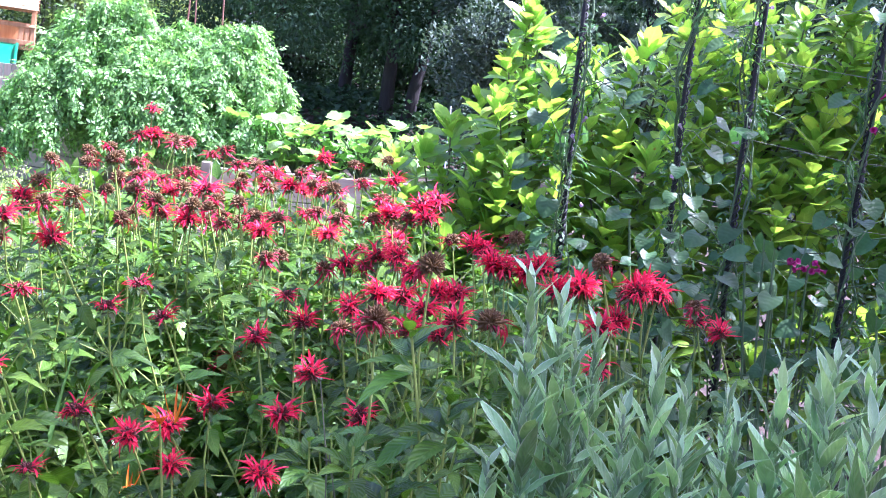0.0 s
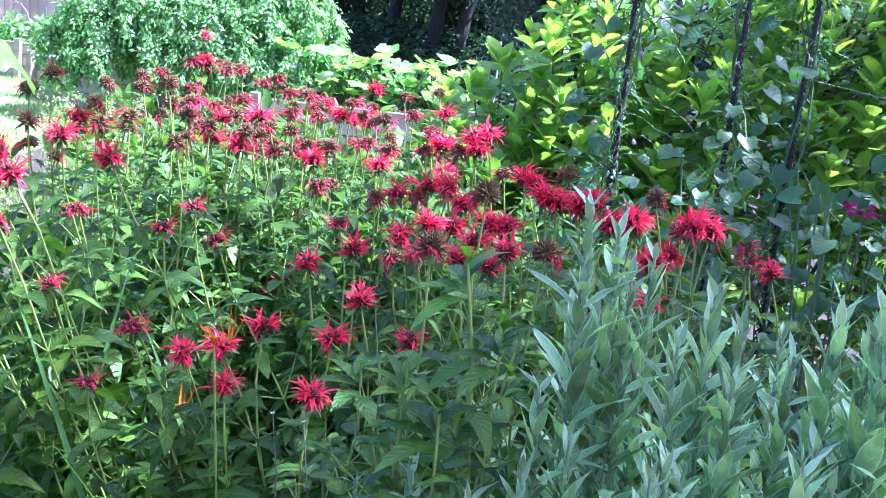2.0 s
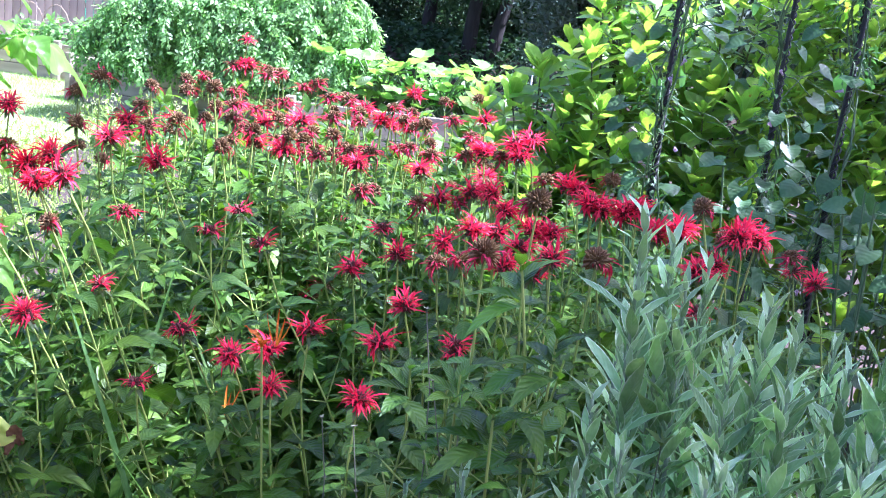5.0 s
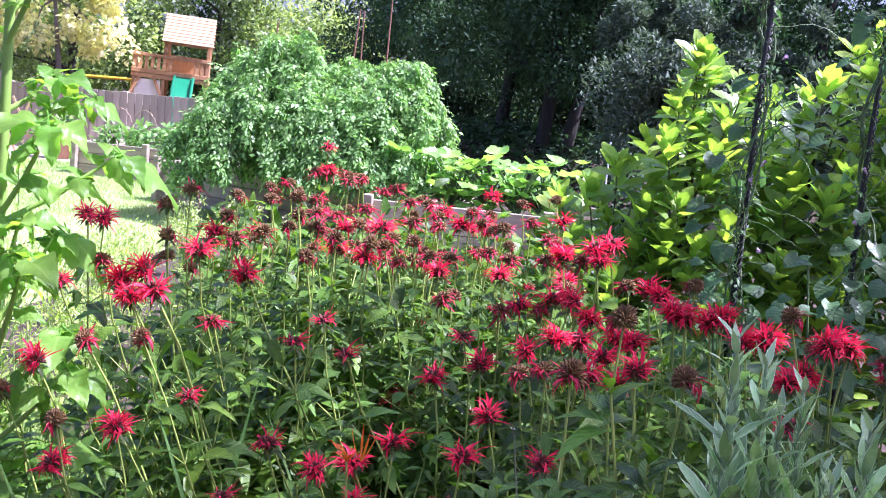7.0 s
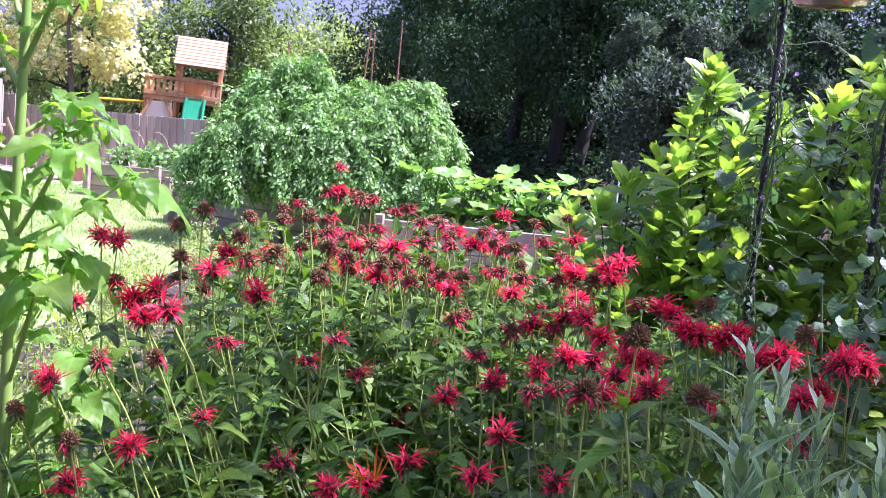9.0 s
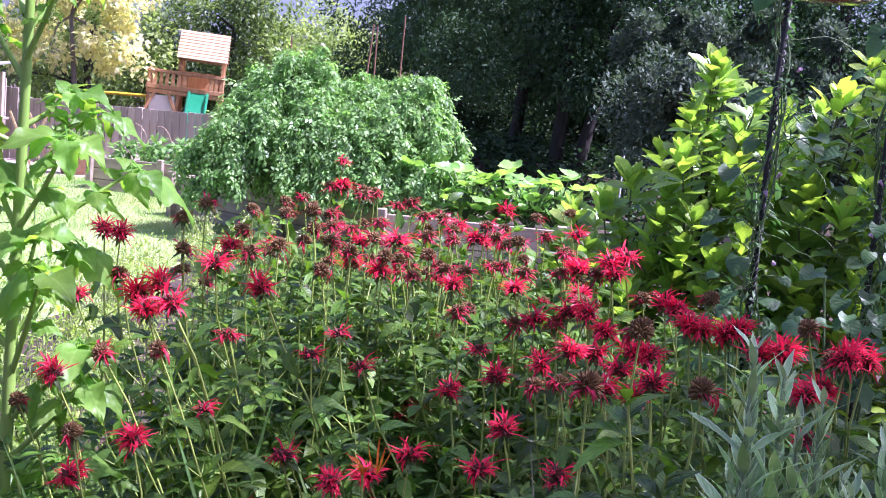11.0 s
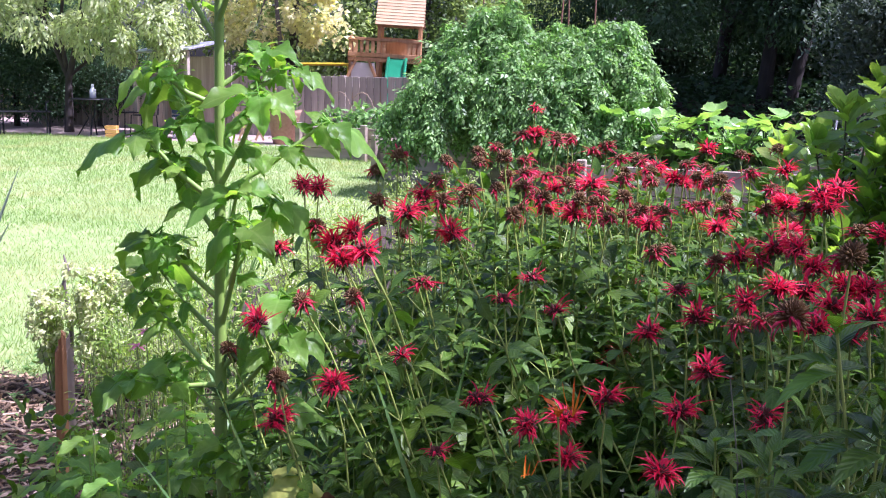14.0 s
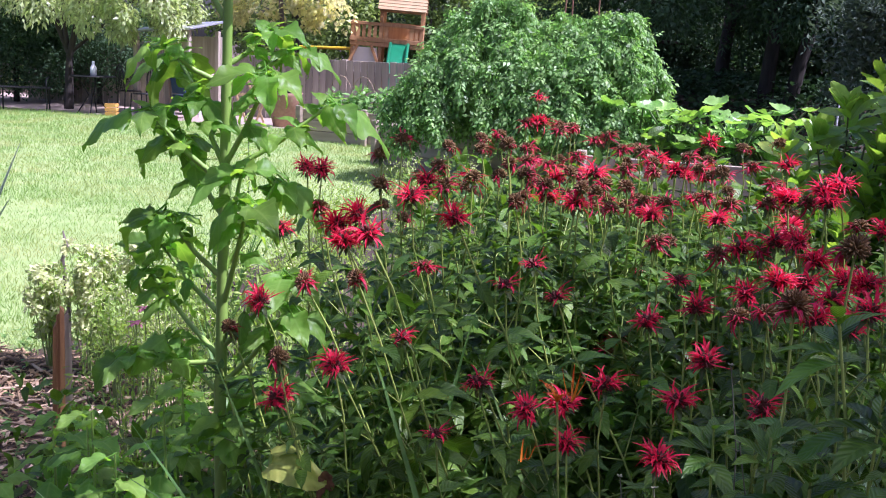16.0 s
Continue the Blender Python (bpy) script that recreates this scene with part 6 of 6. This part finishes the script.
def old_blade(L, W, rows=26, cols=6):
    """A broad scalloped blade along +x that narrows to its tip, cupped, with puckered edges."""
    V, U, Q = [], [], []
    for i in range(rows + 1):
        u = i / rows
        w = W / 2 * float(np.interp(u, (0, 0.08, 0.25, 0.5, 0.75, 0.92, 1), (0.62, 0.93, 1.0, 0.92, 0.7, 0.45, 0.15))) * (1 + 0.05 * math.sin(u * 44) * (1 - u))
        for k in range(-cols, cols + 1):
            s = k / cols
            V.append((u * L - 0.07 * L * s * s * (1 - u), s * w + 0.004 * math.sin(5 * u), 0.16 * w * s * s - 0.16 * L * u * u + 0.0022 * math.sin(u * 17 + 3 * s) * abs(s) - 0.0015 * math.cos(s * 3.1416 * 2)))
            U.append((u, 0.5 + 0.5 * s))
    c = 2 * cols + 1
    for i in range(rows):
        for k in range(2 * cols):
            a = i * c + k
            Q.append((a, a + c, a + c + 1, a + 1))
    return np.array(V), np.array(Q), np.array(U)


at_leaf = Matrix.Translation((-0.056, 0, 0.79)) @ Matrix.Rotation(radians(50), 4, "X") @ Matrix.Rotation(radians(-4), 4, "Z")
part("blade", Geo().add(old_blade(0.096, 0.06)), YELLOW_LEAF, old, m=at_leaf)
curl = Geo().add(old_blade(0.03, 0.03, 10, 3), pose(0.084, 0.004, -0.008, 40, 30, -28)).add(old_blade(0.022, 0.018, 8, 2), pose(0.086, -0.012, -0.012, -30, 50, -60))
part("withered_tip", curl, DRY_LEAF, old, "brown withered leaf tip", m=at_leaf)

# lobed-leaved seedlings about its foot
for n, (x, y, h) in enumerate(((-1.45, 1.7, 0.66), (-1.55, 1.8, 0.6), (-1.35, 1.65, 0.6), (-1.65, 1.8, 0.56), (-0.72, 1.48, 0.55), (-0.9, 1.3, 0.5), (-1.3, 1.75, 0.7), (-1.7, 1.9, 0.55), (-0.7, 1.55, 0.62), (-0.85, 1.75, 0.7), (-1.05, 1.9, 0.65), (-1.5, 2.1, 0.6))):
    s = thing("leafy_seedling", "young plant with drooping lobed green leaves", "plant", "leafy seedlings", m=pose(x, y, 0))
    part("stem", Geo().add(tube([(0, 0, 0), (0.01, 0, h * 0.5), (0, 0, h)], [0.006, 0.005, 0.002], 6)), TALL_STEM, s)
    for j in range(16):
        a, u = j * 2.4, 0.3 + 0.7 * j / 15
        part("leaf", LOBED[j % 4], None, s, m=aim((0.024 * math.cos(a), 0.024 * math.sin(a), h * u), (math.cos(a), math.sin(a), 0.2 - 0.6 * (1 - u)), (0, 0, 1), tq.uniform(0.6, 1.05)))

low_leaf = leaf(0.09, 0.062, 10, "rhomb", -0.2, 0.5, 0.06, 0, 1)
for x, y, h in ((-1.5, 1.75, 0.46), (-1.6, 1.85, 0.46), (-1.78, 2.05, 0.5), (-1.2, 1.75, 0.5), (-1.45, 2.0, 0.5), (-1.95, 2.25, 0.42), (-1.65, 2.3, 0.55), (-1.3, 2.15, 0.65), (-1.85, 1.8, 0.42), (-1.3, 1.7, 0.54)):
    s = thing("leafy_seedling", "young plant with a dense tuft of lobed green leaves", "plant", "leafy seedlings", m=pose(x, y, 0))
    part("stem", Geo().add(tube([(0, 0, 0), (0.015, 0, h * 0.5), (0, 0, h)], [0.006, 0.005, 0.002], 6)), TALL_STEM, s)
    g = Geo()
    for j in range(34):
        a, u = j * 2.4, 0.25 + 0.75 * tq.random()
        r = 0.02 + 0.09 * (1.1 - u) * tq.random()
        g.add(low_leaf, aim((r * math.cos(a), r * math.sin(a), h * u), (math.cos(a), math.sin(a), tq.uniform(-0.6, 0.4)), (tq.uniform(-0.3, 0.3), tq.uniform(-0.4, 0.1), 1), tq.uniform(0.5, 1.0)))
    tagged(part("foliage", g, TALL_LEAF, s), kind="stuff")

# ---- pale flowering herbs between the flowers and the lawn ----
floret = leaf(0.013, 0.01, 2, "ovate", 0.2, 0.2)
hq = random.Random(31)


def herb(x, y, h, pale, n):
    top = thing("pale_herb", "airy pale green herb with tiny creamy flower clusters", "herb", "pale herbs", m=pose(x, y, 0))
    g, f, b = Geo(), Geo(), Geo()
    for i in range(n):
        a, lean = hq.uniform(0, 6.28), hq.uniform(0.02, 0.3) * h
        tip = Vector((lean * math.cos(a), lean * math.sin(a), h * hq.uniform(0.6, 1.0)))
        base = Vector((tip.x * 0.2, tip.y * 0.2, 0))
        g.add(tube([base, (base + tip) / 2 + Vector((0, 0, 0.03)), tip], [0.0035, 0.0028, 0.0015], 4))
        c = np.array([tuple(tip)] + [tuple(base + (tip - base) * hq.uniform(0.3, 0.95) + Vector((hq.uniform(-0.06, 0.06), hq.uniform(-0.06, 0.06), 0.03))) for _ in range(4)])
        bush_leaves(f, leaf(0.036, 0.01, 2, "lance", 0.2, 0.2), c, np.full(5, 0.05), 44, (0.6, 1.1), shell=0.1)
        if pale:
            bush_leaves(b, floret, c[:2], np.full(2, 0.03), 24 if pale == 1 else 90, (0.7, 1.3) if pale == 1 else (1.5, 2.4), shell=0.4)
    tagged(part("stem_mass", g, HERB_STEM, top), kind="stuff")
    tagged(part("foliage", f, HERB_LEAF, top), kind="stuff")
    if pale:
        tagged(part("flower_mass", b, CREAM, top, "tiny creamy florets"), kind="stuff")


NEAR_HERBS = [(-2.35, 3.4, 0.62, 1, 14), (-2.6, 3.2, 0.5, 1, 12), (-2.9, 3.5, 0.55, 1, 14), (-2.1, 3.7, 0.7, 1, 14), (-1.9, 3.1, 0.75, 0, 16), (-2.3, 4.3, 0.75, 0, 16), (-1.6, 3.9, 0.8, 0, 16), (-2.7, 4.8, 0.7, 1, 14), (-2.0, 5.2, 0.8, 1, 16), (-1.5, 4.8, 0.8, 0, 14), (-2.5, 5.9, 0.75, 1, 16), (-1.9, 6.3, 0.8, 1, 18), (-2.6, 6.9, 0.7, 1, 18), (-3.1, 6.2, 0.6, 1, 14)]
FAR_HERBS = [(-3.2, 7.4, 0.62, 1, 16), (-1.6, 2.5, 0.75, 0, 16), (-1.9, 2.4, 0.6, 0, 14), (-1.3, 3.2, 0.85, 0, 14), (-3.3, 5.2, 0.5, 1, 12), (-2.1, 2.9, 0.62, 0, 14), (-2.75, 3.75, 0.66, 1, 16), (-2.45, 3.2, 0.55, 1, 14), (-1.75, 3.5, 0.8, 0, 18), (-2.2, 4.0, 0.8, 0, 18), (-1.7, 2.9, 0.75, 0, 18), (-3.0, 4.2, 0.6, 1, 14), (-2.35, 4.9, 0.8, 0, 16), (-2.9, 5.5, 0.65, 1, 16)]
for x, y, h, pale, n in NEAR_HERBS + FAR_HERBS:
    herb(x, y, h, pale, n)
for x, y, h in ((-3.15, 3.45, 0.45), (-2.9, 3.4, 0.6), (-2.66, 3.5, 0.62)):
    herb(x, y, h, 2, 14)
weed = thing("tall_weed", "thin dry weed stalk standing in the lawn", "weed", m=pose(-4.1, 6.6, 0))
part("stalk", Geo().add(tube([(0, 0, 0), (0.01, 0, 0.5), (0, 0, 0.95)], [0.006, 0.005, 0.002], 5)), VINE_STEM, weed)
g = Geo()
bush_leaves(g, leaf(0.05, 0.015, 2, "lance"), np.array([(0, 0, 0.25 + 0.1 * i) for i in range(8)]), np.full(8, 0.04), 90, shell=0.1)
part("leaves", g, HERB_LEAF, weed)

# ---- strap leaves ----
def strap_plant(name, label, at, n, L, W, material, spread_=0.5, curl=0.3):
    top = thing(name, label, "plant", m=pose(*at))
    for i in range(n):
        a = i * 2.4 + hq.uniform(-0.3, 0.3)
        s = hq.uniform(0.7, 1.1)
        part("leaf", Geo().add(leaf(L * s, W, 10, "strap", 0.5, curl * hq.uniform(0.2, 1.4))), material, top, m=aim((0.02 * math.cos(a), 0.02 * math.sin(a), 0), (spread_ * math.cos(a), spread_ * math.sin(a), 1), (-math.cos(a), -math.sin(a), 0.3)))


YUCCA = leafy("yucca_leaf", (0.3, 0.38, 0.28), (0.42, 0.5, 0.4), (0.46, 0.52, 0.44), (1.3, 1.4, 0.8), rough=0.45, veins=1, through=0.35)
strap_plant("yucca", "grey-green yucca with stiff sword-shaped leaves", (-3.16, 2.75, 0), 10, 1.08, 0.06, YUCCA, 0.35, 0.1)
strap_plant("iris_clump", "clump of green sword leaves behind the tall plant", (-2.6, 3.9, 0), 16, 0.85, 0.03, BLADE, 0.28, 0.15)
for x, y in ((-0.28, 1.28), (-0.5, 1.3), (-0.1, 1.3), (-0.65, 1.35)):
    strap_plant("daylily_clump", "clump of arching green daylily leaves under the flowers", (x, y, 0), 12, 1.06, 0.022, BLADE, 0.26, 0.35)
for x, y, z in ((-0.325, 1.3, 1.0), (-0.44, 1.48, 0.81)):
    lily = thing("daylily", "orange daylily flower among the red blooms", "flower", "orange daylilies", m=pose(x, y, 0))
    part("stem", Geo().add(tube([(0.05, 0.02, 0), (0.03, 0, z * 0.6), (0, 0, z)], 0.0017, 5)), BALM_STEM, lily)
    for i in range(6):
        a = i * 1.047
        part("petal", Geo().add(leaf(0.036, 0.0085, 7, "lance", 0.7, 0.5, 0.1, 0, 1, 0.25)), ORANGE, lily, m=aim((0, 0, z), (0.8 * math.cos(a) + 0.1 + hq.uniform(-0.4, 0.4), 0.8 * math.sin(a) - 0.3, hq.uniform(0.7, 2.4)), (-math.cos(a), -math.sin(a), 0.4), hq.uniform(0.45, 1.0)))
    for i in range(4):
        a = i * 1.6 + 0.4
        part("withered_petal", Geo().add(leaf(0.05, 0.0035, 8, "lance", 0.8, -0.3)), ORANGE, lily, m=aim((0.02, 0, z + 0.002), (0.75 * math.cos(a) + 0.1, 0.75 * math.sin(a), 1), (-math.cos(a), -math.sin(a), 0.2)))

# ---- splintered stake, branch and feeder ----
stake = thing("splintered_stake", "splintered weathered wooden stake with a raw reddish edge", "stake", m=pose(-2.36, 2.62, 0, 0, 1, 42) @ Matrix.Diagonal((0.95, 1, 1, 1)))
for i, (x, w, h) in enumerate(((-0.024, 0.014, 0.5), (-0.012, 0.012, 0.53), (0.002, 0.017, 0.55), (0.018, 0.016, 0.54), (0.03, 0.01, 0.5))):
    spl = [(x - w / 2, 0.012, 0), (x + w / 2, 0.012, 0), (x + w / 2, -0.012 + 0.004 * (i % 2), 0), (x - w / 2, -0.012 - 0.003 * (i % 3), 0)]
    rows = [(px * k, py * k, z + (0.012 * ((c * 2 + i) % 3) if z == h else 0)) for z, k in ((0, 1), (h * 0.5, 1.04), (h - 0.06, 0.96), (h, 0.9)) for c, (px, py, _) in enumerate(spl)]
    faces = [(r * 4 + c, r * 4 + (c + 1) % 4, r * 4 + 4 + (c + 1) % 4, r * 4 + 4 + c) for r in range(3) for c in range(4)] + [(12, 13, 14, 15)]
    part("splinter", Geo().add((np.array(rows), np.array(faces), np.zeros((16, 2)))).mesh("splinter", RED_WOOD if i < 3 else BED_WOOD, False), None, stake)
for x, y, z in ((-1.92, 2.5, 0.65), (-1.93, 2.47, 0.61)):
    bloom = thing("pink_flower", "small pink flower on a thin stem among pale herbs", "flower", "pink flowers", m=pose(x, y, 0))
    part("stem", Geo().add(tube([(0, 0.03, 0), (0.01, 0, z * 0.6), (0, 0, z)], 0.002, 5)), HERB_STEM, bloom)
    for i in range(9):
        a = i * 0.7
        part("petal", Geo().add(leaf(0.03, 0.014, 4, "ovate", 0.3, 0.4)), PINK, bloom, m=aim((0, 0, z), (math.cos(a), math.sin(a), 0.3 * (i % 3) - 0.1), (0, 0, 1)))
twig = thing("broken_twig", "broken grey twig standing upright among the herbs", "twig", m=pose(-3.1, 3.5, 0))
part("twig", Geo().add(tube([(0, 0, 0), (0.01, 0, 0.3), (-0.02, 0, 0.49), (0.008, 0, 0.54), (-0.012, 0, 0.62)], [0.011, 0.01, 0.009, 0.011, 0.003], 6)), PALE_BARK, twig)
branch = thing("fallen_branch", "dark broken branch lying by the lawn", "branch", m=pose(-3.3, 2.75, 0))
part("branch", Geo().add(tube([(-0.3, 0, 0.02), (-0.1, 0, 0.3), (0.05, 0, 0.56), (0.17, 0, 0.62)], [0.03, 0.025, 0.02, 0.012], 7)), BARK, branch)
feeder = thing("bird_feeder", "clear plastic hanging feeder with a red base", "bird feeder", m=pose(0.245, 1.5, 1.703))
m, n, l = nodes_of("clear_plastic")
n["Principled BSDF"].inputs["Transmission Weight"].default_value = 0.9
n["Principled BSDF"].inputs["Roughness"].default_value = 0.1
n["Principled BSDF"].inputs["Base Color"].default_value = (0.9, 0.75, 0.72, 1)
part("dish", Geo().add(tube([(0, 0, 0.0), (0, 0, 0.002), (0, 0, 0.012), (0, 0, 0.03), (0, 0, 0.034)], [0.005, 0.045, 0.055, 0.052, 0.004], 24)), m, feeder, "clear plastic dish")
part("base", Geo().add(tube([(0, 0, 0.021), (0, 0, 0.022), (0, 0, 0.034), (0, 0, 0.036)], [0.05, 0.0575, 0.057, 0.01], 24)), plain("red_plastic", (0.55, 0.03, 0.03), (0.62, 0.05, 0.045), 8, 0.3, bump=0.03), feeder, "red plastic base ring")
part("hanger", Geo().add(tube([(0, 0, 0.03), (0, 0, 0.5), (0, 0, 1.0)], 0.0015, 5)), BLACK_IRON, feeder)
hook = thing("feeder_hook", "black metal garden hook holding the feeder", "hook", m=pose(0.24, 1.5, 0))
part("hook", Geo().add(tube([(0.62, 0.1, 0), (0.62, 0.1, 2.0), (0.6, 0.1, 2.6), (0.45, 0.08, 2.85), (0.15, 0.02, 2.85), (0.0, 0, 2.75), (0, 0, 2.71)], 0.006, 7)), BLACK_IRON, hook)
